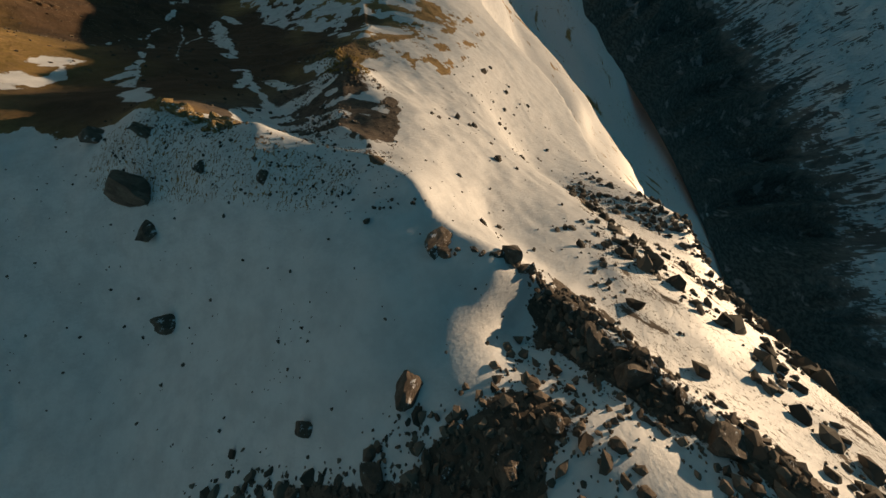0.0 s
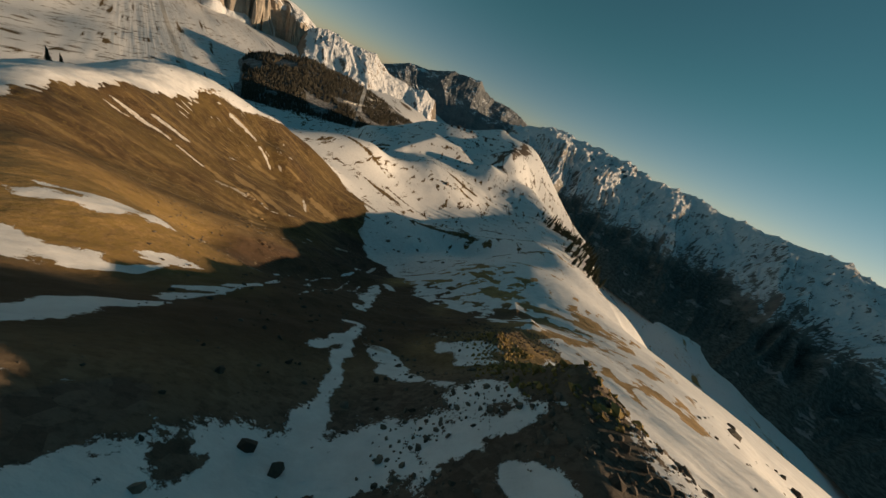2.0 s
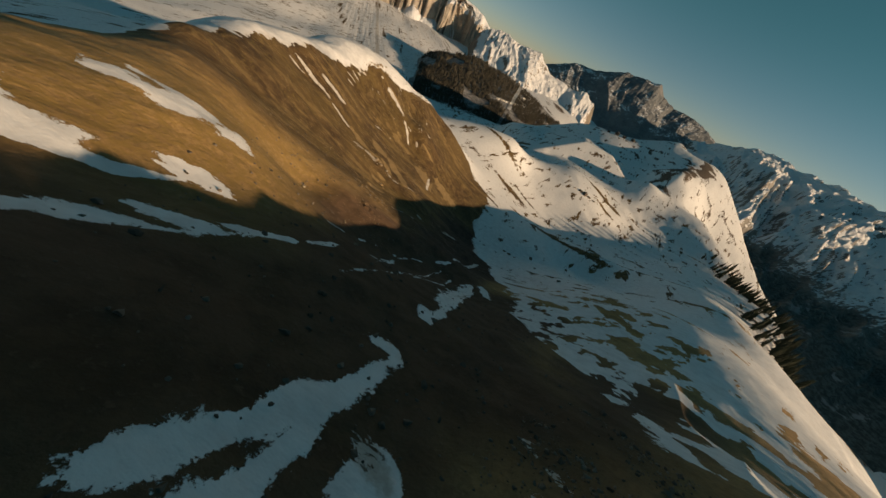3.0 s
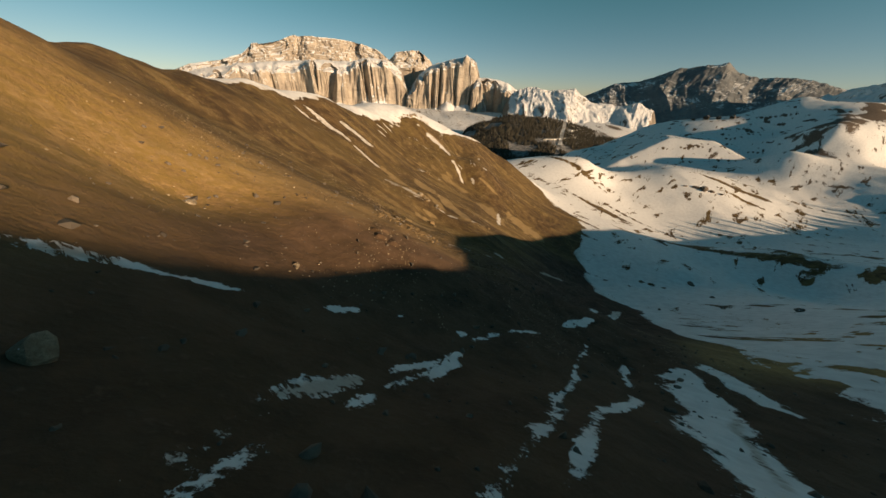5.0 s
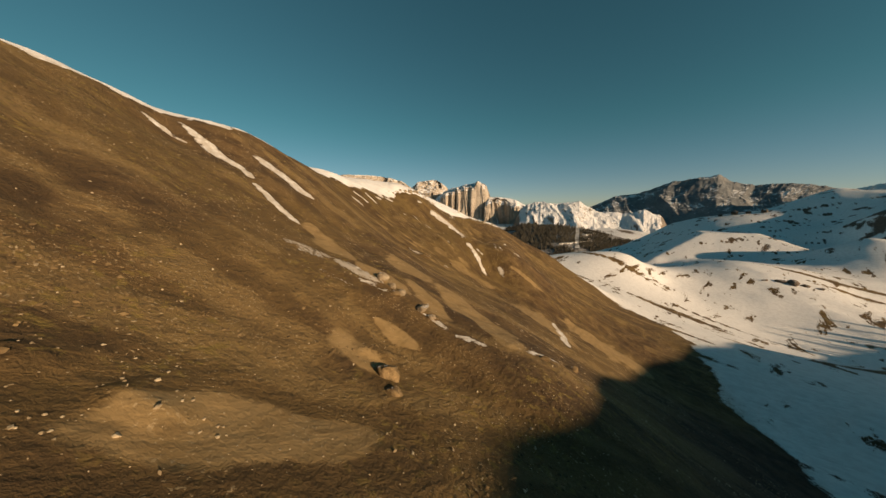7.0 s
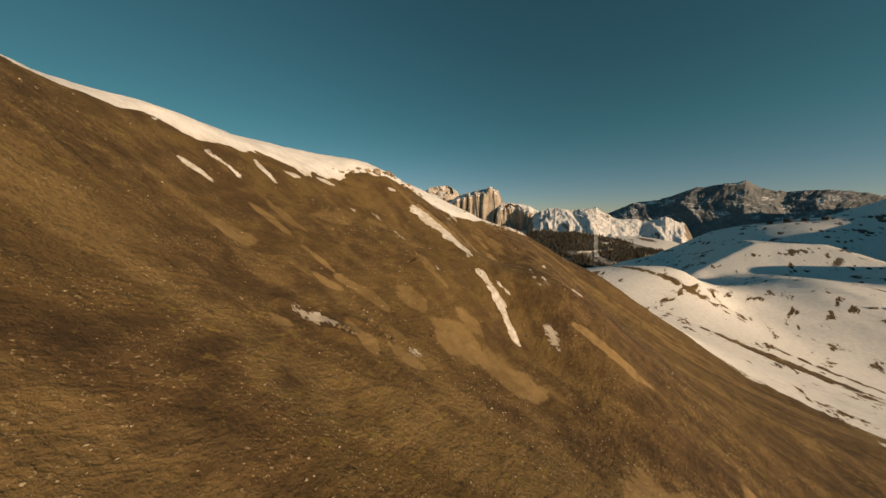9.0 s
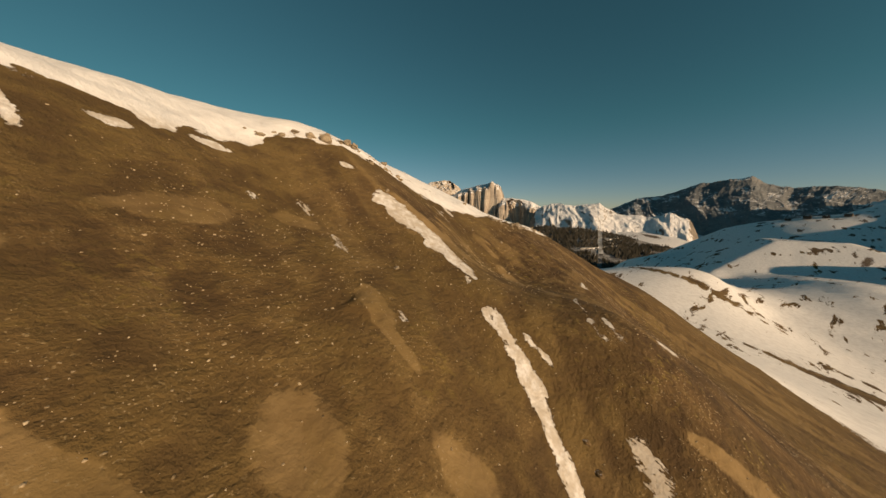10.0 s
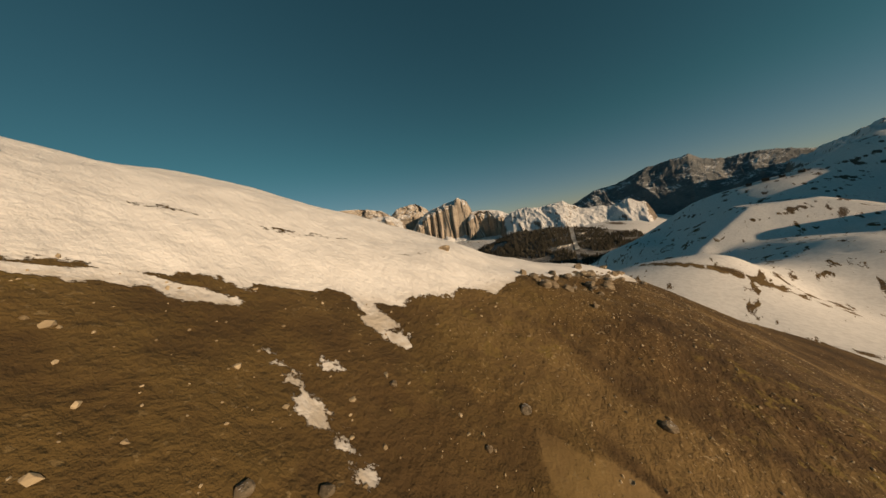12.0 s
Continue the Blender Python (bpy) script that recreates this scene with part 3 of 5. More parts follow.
def ground_material():
    n = Nodes("ground_cover")
    fine, mid, wide = n.noise(2.4, 6, 0.68), n.noise(0.33, 6, 0.62), n.noise(0.045, 4, 0.55)
    turned = n.node("VectorRotate", 0, (), _0=n.place(), _3=radians(38.5))
    run, rills = n.attr("flow"), n.attr("rills")
    soil = n.mix(n.ramp(mid, 0.36, 0.62), (0.062, 0.038, 0.017), (0.115, 0.071, 0.029))
    soil = n.mix(n.ramp(wide, 0.44, 0.60, 0, 0.7), soil, (0.135, 0.088, 0.032))
    soil = n.mix(n.ramp(n.math("ADD", run, n.math("MULTIPLY", n.math("SUBTRACT", mid, 0.5), 1.6)), 0.15, 0.75, 0, 0.55), soil, (0.235, 0.160, 0.066))
    soil = n.mix(n.ramp(n.math("ADD", run, n.math("MULTIPLY", n.math("SUBTRACT", mid, 0.5), 1.6)), -0.25, -0.8, 0, 0.5), soil, (0.050, 0.031, 0.015))
    soil = n.mix(n.ramp(rills, 0.2, 0.9, 0, 0.30), soil, (0.21, 0.145, 0.062))
    soil = n.mix(n.ramp(fine, 0.50, 0.72, 0, 0.55), soil, (0.045, 0.029, 0.015))
    tufts = n.ramp(n.noise(1.3, 5, 0.7), 0.53, 0.63, 0, 0.75)
    soil = n.mix(n.math("MULTIPLY", tufts, n.ramp(n.noise(0.06, 4, 0.6), 0.47, 0.58)), soil, (0.190, 0.138, 0.038))
    fan = n.math("ADD", n.attr("pale"), n.math("ADD", n.math("MULTIPLY", n.math("SUBTRACT", mid, 0.5), 1.1), n.math("MULTIPLY", n.math("SUBTRACT", fine, 0.5), 0.5)))
    fan = n.ramp(fan, -0.14, 0.28, 0, 0.88)
    silt = n.mix(n.ramp(n.noise(0.8, 4, 0.6), 0.35, 0.7), (0.295, 0.205, 0.095), (0.225, 0.152, 0.066))
    soil = n.mix(fan, soil, n.mix(n.ramp(rills, 0.0, 0.8, 0, 0.25), silt, (0.17, 0.112, 0.048)))
    ledge = n.noise(0.8, 5, 0.62, n.node("VectorMath", 0, (("operation", "MULTIPLY"),), _0=turned, _1=(1.0, 0.10, 0.3)), 0.6)
    soil = n.mix(n.ramp(ledge, 0.56, 0.66, 0, 0.35), soil, (0.055, 0.036, 0.016))
    gravel = n.ramp(n.noise(6.5, 3, 0.5), 0.61, 0.67)
    soil = n.mix(n.math("MULTIPLY", gravel, n.ramp(mid, 0.46, 0.58)), soil, (0.33, 0.25, 0.14))
    blocks = n.tree.nodes.new("ShaderNodeTexVoronoi")
    blocks.inputs["Scale"].default_value = 1.6
    n.tree.links.new(n.node("VectorMath", 0, (("operation", "ADD"),), _0=n.place(), _1=n.node("VectorMath", 0, (("operation", "SCALE"),), _0=n.node("TexNoise", 1, (), _2=1.4), _3=0.9)), blocks.inputs["Vector"])
    tone = n.node("SeparateXYZ", 0, (), _0=blocks.outputs["Color"])
    crag = n.mix(tone, (0.095, 0.072, 0.056), (0.165, 0.128, 0.098))
    crag = n.mix(n.ramp(fine, 0.45, 0.7, 0, 0.7), crag, (0.045, 0.035, 0.028))
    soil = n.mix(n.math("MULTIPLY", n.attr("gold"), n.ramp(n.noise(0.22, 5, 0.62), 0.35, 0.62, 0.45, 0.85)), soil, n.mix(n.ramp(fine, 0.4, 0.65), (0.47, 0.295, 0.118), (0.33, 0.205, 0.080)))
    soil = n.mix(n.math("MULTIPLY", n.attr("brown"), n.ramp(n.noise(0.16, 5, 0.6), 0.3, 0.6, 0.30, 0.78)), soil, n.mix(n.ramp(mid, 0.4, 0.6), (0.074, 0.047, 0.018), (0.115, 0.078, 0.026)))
    soil = n.mix(n.math("MULTIPLY", n.attr("grass"), n.ramp(n.noise(1.1, 5, 0.7), 0.42, 0.58, 0.1, 0.85)), soil, (0.27, 0.175, 0.050))
    # bowl earth, its colour deepened to stand in for the shade there
    shaded_earth = n.mix(n.ramp(mid, 0.35, 0.65), (0.036, 0.020, 0.014), (0.078, 0.045, 0.031))
    shaded_earth = n.mix(n.ramp(fine, 0.55, 0.70, 0, 0.6), shaded_earth, (0.125, 0.082, 0.058))
    soil = n.mix(n.math("MULTIPLY", n.attr("earth"), 0.88), soil, shaded_earth)
    soil = n.mix(n.attr("rock"), soil, crag)
    wind = n.noise(0.10, 6, 0.68, n.node("VectorMath", 0, (("operation", "MULTIPLY"),), _0=n.node("VectorRotate", 0, (), _0=n.place(), _3=radians(52)), _1=(1.0, 0.28, 0.5)), 0.4)
    edge = n.math("ADD", n.attr("snow"), n.math("MULTIPLY", n.math("SUBTRACT", n.noise(0.9, 7, 0.7), 0.5), 1.5))
    edge = n.math("ADD", edge, n.math("MULTIPLY", n.math("SUBTRACT", n.noise(4.2, 6, 0.75), 0.5), 1.5))
    streaky = n.noise(2.6, 6, 0.7, n.node("VectorMath", 0, (("operation", "MULTIPLY"),), _0=turned, _1=(0.35, 1.6, 0.6)), 0.6)
    edge = n.math("SUBTRACT", edge, n.math("MULTIPLY", n.ramp(n.attr("melt"), -0.6, 0.2), n.ramp(streaky, 0.44, 0.58, 0.0, 0.65)))
    poke = n.noise(7.0, 5, 0.65, n.node("VectorMath", 0, (("operation", "MULTIPLY"),), _0=n.node("VectorRotate", 0, (), _0=n.place(), _3=radians(-20)), _1=(0.32, 0.9, 0.9)), 0.9)
    edge = n.math("SUBTRACT", edge, n.math("MULTIPLY", n.attr("rubble"), n.ramp(poke, 0.535, 0.60, 0, 1.6)))
    edge = n.math("SUBTRACT", edge, n.math("MULTIPLY", n.attr("far"), n.ramp(wind, 0.54, 0.64, 0, 1.15)))
    mask = n.ramp(edge, 0.02, 0.12)
    snow = n.mix(n.ramp(n.noise(0.5, 6, 0.62), 0.35, 0.7), (0.80, 0.80, 0.81), (0.67, 0.67, 0.68))
    snow = n.mix(n.ramp(n.math("ADD", n.attr("melt"), n.math("MULTIPLY", n.math("SUBTRACT", fine, 0.5), 1.2)), -0.4, 0.3, 0, 0.7), snow, (0.33, 0.285, 0.225))
    snow = n.mix(n.math("MULTIPLY", n.attr("dirt"), n.ramp(n.noise(1.1, 5, 0.65), 0.32, 0.62, 0.15, 0.8)), snow, (0.40, 0.345, 0.27))
    colour = n.mix(mask, soil, snow)
    ripple = n.noise(0.8, 4, 0.55, n.node("VectorMath", 0, (("operation", "MULTIPLY"),), _0=turned, _1=(0.35, 1.4, 1.0)))
    bare = n.math("ADD", n.math("MULTIPLY", fine, 0.55), n.math("ADD", n.math("MULTIPLY", mid, 1.2), n.math("ADD", n.math("MULTIPLY", ledge, 0.4), n.math("MULTIPLY", rills, 0.10))))
    relief = n.math("ADD", n.math("MULTIPLY", bare, n.ramp(mask, 0, 1, 1.0, 0.10)), n.math("ADD", n.math("MULTIPLY", mask, 0.35), n.math("MULTIPLY", n.math("ADD", ripple, n.math("MULTIPLY", n.noise(3.2, 5, 0.65), 0.35)), n.ramp(mask, 0, 1, 0, 0.6))))
    relief = n.math("MULTIPLY", n.math("SUBTRACT", relief, 1.08), n.ramp(n.math("MAXIMUM", fan, n.math("MULTIPLY", n.attr("gold"), 0.8)), 0, 1, 1.0, 0.35))
    return n.done(colour, n.ramp(mask, 0, 1, 0.95, 0.6), n.bump(relief, 0.40, 1.0))


def flow(x, y, gx_, gy_, size, reach, seed):
    """Noise drawn out along the fall line, about -1 to 1."""
    total = 0.0
    for k in np.linspace(-1, 1, 15):
        total = total + value_noise((x + k * reach * gx_) / size, (y + k * reach * gy_) / size, seed)
    return total / 15 * 3.2


ground = new("ground", grid_mesh("ground", X, Y, Z))
slope_y, slope_x = np.gradient(base_height(np.clip(X, -90, 880), np.clip(Y, -75, 800)), gy, gx)
steep_by = np.hypot(slope_x, slope_y) + 1e-6
slope_x, slope_y = slope_x / steep_by, slope_y / steep_by
attribute(ground.data, "flow", flow(X, Y, slope_x, slope_y, 3.2, 22, 141) + 0.6 * flow(X, Y, slope_x, slope_y, 1.4, 12, 143))
attribute(ground.data, "rills", flow(X, Y, slope_x, slope_y, 0.75, 6, 145))
ragged = 0.30 * fractal(X, Y, 2.4, 3, 147)
attribute(ground.data, "pale", np.maximum(np.maximum(patches(X, Y, PALE_LOW), patches(X, Y, PALE_HIGH)), patches(X, Y, PALE_TOP)) + ragged)
attribute(ground.data, "melt", np.maximum(patches(X, Y, WET_SNOW), patches(X, Y, GULLY_WET)))
attribute(ground.data, "snow", snow_cover(X, Y, Z))
U, V = spur_plan(X, Y)
attribute(ground.data, "rubble", (1 - smooth(1.5, 5.0, away(U, V, 10.0, 4.5, 7.6, 14))) * (1 - smooth(10.8, 12.2, U)) + 0.55 * (1 - smooth(6, 13, away(U, V, 6, -22, 42, -38))))
attribute(ground.data, "rock", 1 - smooth(3, 6, crag_away(U, V)) + smooth(-0.8, 0.0, patches(X, Y, BARE)) + smooth(500, 540, X) * smooth(300, 330, Y) + (1 - smooth(8, 15, away(U, V, 4, -20, 40, -38))) + smooth(11, 15, U) * (1 - smooth(25, 45, U)) * (1 - smooth(14, 24, V)) * (V > -3))
attribute(ground.data, "far", smooth(-12, 6, -before_flat(X, Y)) * smooth(25, 45, Y) * 0.45 + 0.55 * smooth(140, 230, X + 0.5 * Y - 40) * (1 - 0.95 * smooth(430, 480, X) * smooth(400, 440, Y)) + 0.85 * smooth(185, 200, Y) * (1 - smooth(2, 4, past_crest(X, Y))) * (X < 95))
# gully, bowl and rib foot, where shade is painted into the soil
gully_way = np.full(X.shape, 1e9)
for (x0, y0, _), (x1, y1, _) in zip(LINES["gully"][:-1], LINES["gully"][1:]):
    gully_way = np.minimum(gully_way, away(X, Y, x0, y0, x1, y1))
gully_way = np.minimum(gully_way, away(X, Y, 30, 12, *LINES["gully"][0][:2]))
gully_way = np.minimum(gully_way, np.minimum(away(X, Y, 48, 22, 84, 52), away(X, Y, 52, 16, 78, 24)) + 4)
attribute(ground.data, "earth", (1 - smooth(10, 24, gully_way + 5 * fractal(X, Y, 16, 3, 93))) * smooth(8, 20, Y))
attribute(ground.data, "grass", np.maximum(1 - smooth(2, 6, np.minimum(away(X, Y, 49.5, 11.6, 47.5, 9.5), away(X, Y, 47.5, 9.5, 37, 4.5))), (1 - smooth(8, 22, away(X, Y, 20, 40, 30, 62))) * smooth(4, 7, past_crest(X, Y))))
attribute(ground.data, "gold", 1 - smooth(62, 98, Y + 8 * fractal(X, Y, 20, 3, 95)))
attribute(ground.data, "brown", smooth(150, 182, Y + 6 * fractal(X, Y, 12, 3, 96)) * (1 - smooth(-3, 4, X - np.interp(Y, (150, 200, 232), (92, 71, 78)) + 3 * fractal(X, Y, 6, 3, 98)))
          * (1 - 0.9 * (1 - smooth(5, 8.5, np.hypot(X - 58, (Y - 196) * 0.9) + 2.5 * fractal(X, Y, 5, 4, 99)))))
attribute(ground.data, "dirt", smooth(3, 6, past_crest(X, Y)) * smooth(0, 6, before_flat(X, Y)) * smooth(70, 105, Y))
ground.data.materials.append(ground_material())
tagged(ground, "mountain ground of brown soil and wind-blown snow", "ground", kind="structure")

# ---- mountains round the horizon ----
EYE = (50.0, 100.0)


def mountain_material(name, rock_a, rock_b, snow_low, snow_high, steep, forest=None, forest_top=-1e4):
    """Rock with snow on what is not steep, above a height, and forest below one."""
    n = Nodes(name)
    slope = n.node("SeparateXYZ", 2, (), _0=n.node("NewGeometry", 1))
    z = n.node("SeparateXYZ", 2, (), _0=n.place())
    fine, mid = n.noise(0.045, 8, 0.7), n.noise(0.008, 5, 0.6)
    band = n.noise(0.035, 5, 0.6, n.scaled(0.3, 0.3, 1.5), 0.4)
    streak = n.noise(0.06, 5, 0.65, n.scaled(1.0, 1.0, 0.10), 0.3)
    rock = n.mix(n.ramp(mid, 0.35, 0.65), rock_a, rock_b)
    rock = n.mix(n.ramp(band, 0.50, 0.70, 0, 0.45), rock, tuple(0.6 * c for c in rock_a))
    rock = n.mix(n.ramp(streak, 0.50, 0.68, 0, 0.55), rock, tuple(0.62 * c for c in rock_a))
    rock = n.mix(n.ramp(fine, 0.5, 0.75, 0, 0.5), rock, tuple(min(1, 1.3 * c) for c in rock_b))
    lie = n.math("ADD", n.math("ADD", slope, n.math("MULTIPLY", n.math("SUBTRACT", fine, 0.5), 0.42)), n.math("ADD", n.math("MULTIPLY", n.math("SUBTRACT", mid, 0.5), 0.5), n.ramp(z, snow_low, snow_high, -0.9, 0.0)))
    colour = n.mix(n.ramp(lie, steep, steep + 0.07), rock, (0.72, 0.73, 0.76))
    if forest:
        wood = n.mix(n.ramp(n.noise(0.07, 4, 0.7), 0.4, 0.62), forest, tuple(2.6 * c for c in forest))
        wood = n.mix(n.ramp(n.noise(0.009, 5, 0.65), 0.60, 0.64, 0, 0.55), wood, (0.40, 0.40, 0.41))
        colour = n.mix(n.ramp(n.math("ADD", z, n.math("MULTIPLY", n.math("SUBTRACT", mid, 0.5), 300)), forest_top - 60, forest_top + 60), wood, colour)
    return n.done(colour, 0.9, n.bump(n.math("ADD", fine, n.math("MULTIPLY", band, 0.4)), 10.0, 0.8))


def ridge_noise(x, y, size, octaves, seed):
    total, amp = 0.0, 1.0
    for o in range(octaves):
        total = total + amp * (1 - 2 * np.abs(value_noise(x / size + 5.7 * o, y / size, seed + o)))
        size, amp = size / 2.1, amp * 0.52
    return total


def mountain(name, label, az, skyline, near, crest, foot, material, shape, step=0.12, relief=0.16, rows=90, soft=2.5, seed=0):
    """One massif: az, skyline: degrees of azimuth and of height seen from the flight; near, crest: metres to its foot and its crest."""
    a = np.arange(az[0], az[-1] + step, step)
    v = np.concatenate([np.linspace(0, 1, rows), np.linspace(1.03, 1.5, 10)])
    A, V = np.meshgrid(a, v)
    R = near + (crest - near) * V
    arc = np.radians(A) * crest
    seed = seed or 7 + len(name)
    top = np.tan(np.radians(np.interp(A, az, skyline))) * crest - 65
    ends = np.minimum(smooth(0, soft, A - az[0] + 0.1 * soft), smooth(0, soft, az[-1] - A + 0.1 * soft))
    tall = (top - foot) * (0.25 + 0.75 * ends)
    bend = fractal(arc, R, 900, 2, seed + 3) * 160
    spurs = ridge_noise(arc + bend + 0.2 * R, R * 0.32, 720, 6, seed) - 0.45
    crags = ridge_noise(arc + 0.5 * bend, R * 0.6, 150, 5, seed + 9) - 0.3
    shift, lift = shape(arc, V, R)
    W = np.clip(V, 0, 1)
    Zm = foot + tall * lift + tall * relief * spurs * np.sin(np.pi * W) ** 0.8 + tall * relief * (0.10 + 0.16 * W) * crags * smooth(0.02, 0.3, V)
    Zm = np.where(V > 1, foot + tall * (1 + relief * 0.26 * crags) - (V - 1) * 900, Zm)
    R = R + shift * (V < 1.2)
    XM, YM = EYE[0] + R * np.sin(np.radians(A)), EYE[1] + R * np.cos(np.radians(A))
    ob = new(name, grid_mesh(name, XM, YM, Zm))
    ob.data.materials.append(material)
    ob.data.polygons.foreach_set("use_smooth", np.zeros(len(ob.data.polygons), bool))
    tagged(ob, label, "mountain", kind="structure")
    return A[:rows], XM[:rows], YM[:rows], Zm[:rows]


def buttress(arc, V, k):
    """Pillars, flakes and deep clefts of a rock wall, in metres behind its front."""
    x = arc + 60 * value_noise(arc / 170, arc * 0, k) + 26 * value_noise(arc / 80, V * 7, k + 6)
    big = value_noise(x / 230, arc * 0, k + 1)
    deep = smooth(0.60, 0.72, np.abs(value_noise(x / 110, V * 1.5, k + 2))) * smooth(-0.2, 0.4, value_noise(arc / 330, arc * 0, k + 3))
    cracks = smooth(0.70, 0.86, np.abs(value_noise(x / 46, V * 2.5, k + 7))) * smooth(-0.3, 0.3, value_noise(arc / 210, V * 3, k + 8))
    blocks = np.round(3 * value_noise(x / 52, V * 6, k + 4)) / 3
    return 90 * big + 130 * deep + 55 * cracks + 34 * blocks + 14 * value_noise(x / 19, V * 22, k + 5)


def wall(arc, V, R):
    """Snowy talus cones, one tall wall, a sloping snowy roof."""
    s_ = buttress(arc, V, 43)
    V2 = V + 0.03 * value_noise(arc / 330, R * 0, 57)
    jag = 0.05 * value_noise(arc / 95, R * 0, 58) + 0.03 * value_noise(arc / 38, R * 0, 59)
    steps = np.interp(V2, (0, 0.40, 0.45, 0.52, 0.525, 0.555, 0.60, 1.0, 2), (0, 0.34, 0.39, 0.70, 0.715, 0.84, 0.885, 1.0, 1.0))
    cones = 0.10 * np.maximum(0, value_noise(arc / 120, R * 0, 51)) * smooth(0.1, 0.43, V) * (1 - smooth(0.43, 0.50, V))
    return s_ * smooth(0.38, 0.46, V) * (1 - smooth(0.62, 0.9, V)), np.minimum(1, steps) + cones + jag * smooth(0.5, 0.6, V) * (1 - smooth(0.7, 1, V))


def tiers(arc, V, R):
    """A flat-topped upper wall in thin level beds."""
    s_ = 0.8 * buttress(arc * 0.8, V, 63)
    rise = np.clip(V / 0.8, 0, 1)
    beds = np.floor(rise * 9) / 9 + smooth(0.55, 1.0, rise * 9 - np.floor(rise * 9)) / 9
    return s_ * smooth(0.0, 0.2, V) * (1 - smooth(0.8, 1, V)), 0.45 + 0.55 * np.minimum(1, beds) - 0.45 * (1 - smooth(0, 0.06, V))


def slopes(arc, V, R):
    return 0 * V, np.clip(V, 0, 1) ** 1.1


cliff_stone = mountain_material("cliff_stone", (0.30, 0.26, 0.22), (0.44, 0.385, 0.32), -420, -180, 0.56)
# blue-grey with little snow: the massif's shaded face put into its colour
shade_tinted_stone = mountain_material("shade_tinted_stone", (0.13, 0.145, 0.16), (0.21, 0.215, 0.22), -300, -60, 0.90)
# forest and rock lightened in colour to imitate haze over the valley
hazed_wood_stone = mountain_material("hazed_wood_stone", (0.15, 0.145, 0.14), (0.25, 0.235, 0.215), -460, -160, 0.56, (0.045, 0.055, 0.052), -290)
white_stone = mountain_material("white_stone", (0.15, 0.13, 0.11), (0.26, 0.22, 0.18), -420, -250, 0.64)
wood_hill = mountain_material("wood_hill", (0.10, 0.095, 0.09), (0.19, 0.17, 0.15), -330, -60, 0.40, (0.11, 0.11, 0.112), 300)

mountain("plateau_mountain", "pale flat-topped rock massif in level snowy beds",
         (-36, -32, -28, -25.5, -24, -20, -18.1, -11.3, -8.7, -5.6, -3.6, -2.4, 1.4, 3.3, 5.5), (1.0, 2.6, 3.4, 4.2, 5.4, 6.2, 7.0, 7.0, 6.8, 5.9, 4.6, 5.7, 6.1, 5.0, 2.5), 3350, 3750, -60, cliff_stone, tiers, 0.07, 0.03, 110, 1.5)
mountain("wall_mountain", "pale rock wall split by deep clefts above snow cones",
         (-34, -30, -26, -19.6, -15, -10, -7.1, -3.4, -1.6, -0.4, 0.8), (1.4, 2.4, 3.2, 3.9, 4.4, 4.4, 5.0, 4.7, 3.2, 1.0, -2.5), 2500, 3250, -420, cliff_stone, wall, 0.05, 0.03, 150, 1.2)
mountain("tower_mountain", "square pale rock tower with a snowy ledge",
         (-1.5, 0.4, 1.5, 3.2, 4.7, 7, 10, 11.5, 12.2, 13), (-1.0, 1.6, 3.0, 4.2, 4.7, 5.2, 5.8, 5.0, 3.2, 0), 2450, 3150, -420, cliff_stone, wall, 0.05, 0.03, 150, 0.8, 31)
mountain("stump_mountain", "lower brown rock tower with a snowy roof",
         (10.5, 12, 13.5, 17.2, 19, 20.2, 21.6, 24), (1.5, 2.8, 2.9, 2.3, 1.3, 0.2, -1.4, -3.5), 2350, 3000, -420, cliff_stone, wall, 0.05, 0.03, 140, 1.0, 37)
mountain("far_ridge", "sunlit hills and jagged ridge deep in snow",
         (16, 19.5, 22, 25.1, 27.5, 28.7, 31.1, 35.5, 38.5, 40.8, 43), (-1.5, 1.3, 2.0, 1.0, 1.4, 1.4, 0.0, -0.8, -0.1, -1.2, -3.2), 1750, 2600, -330, white_stone, slopes, 0.1, 0.17)
mountain("glacier_mountain", "broad massif with a glacier flank, its shade painted blue-grey",
         (26, 29, 30.9, 34.2, 37.7, 41.1, 43.7, 44.8, 46.9, 48.4, 50.6, 52.8, 55.1, 57.9, 62, 66), (-1, 0.0, 0.9, 2.4, 2.9, 4.2, 4.5, 4.8, 4.8, 3.8, 3.0, 3.3, 2.9, 1.9, 1.4, 0.5), 2800, 3950, -380, shade_tinted_stone, slopes, 0.08, 0.07, 110)
mountain("valley_wall", "long mountain range with snowy tops above dark forest",
         (54, 58, 61, 64.8, 70, 76, 81, 87, 92, 96, 103, 109, 117, 123, 130, 145, 160, 175, 190), (0.6, 1.6, 2.8, 3.7, 3.4, 3.5, 3.0, 3.0, 2.7, 2.9, 3.3, 3.2, 3.4, 3.2, 3.4, 4.6, 5.4, 5.5, 4.5), 1500, 3600, -470, hazed_wood_stone, slopes, 0.14, 0.16, 130)
hill = mountain("wooded_hill", "low hill covered by dark bare forest",
         (9, 12.7, 19, 25.7, 29, 33, 36, 38.5, 41), (-6.5, -4.4, -2.7, -2.8, -3.3, -4.2, -5.0, -5.6, -7.8), 900, 1450, -250, wood_hill, slopes, 0.15, 0.05, 60)


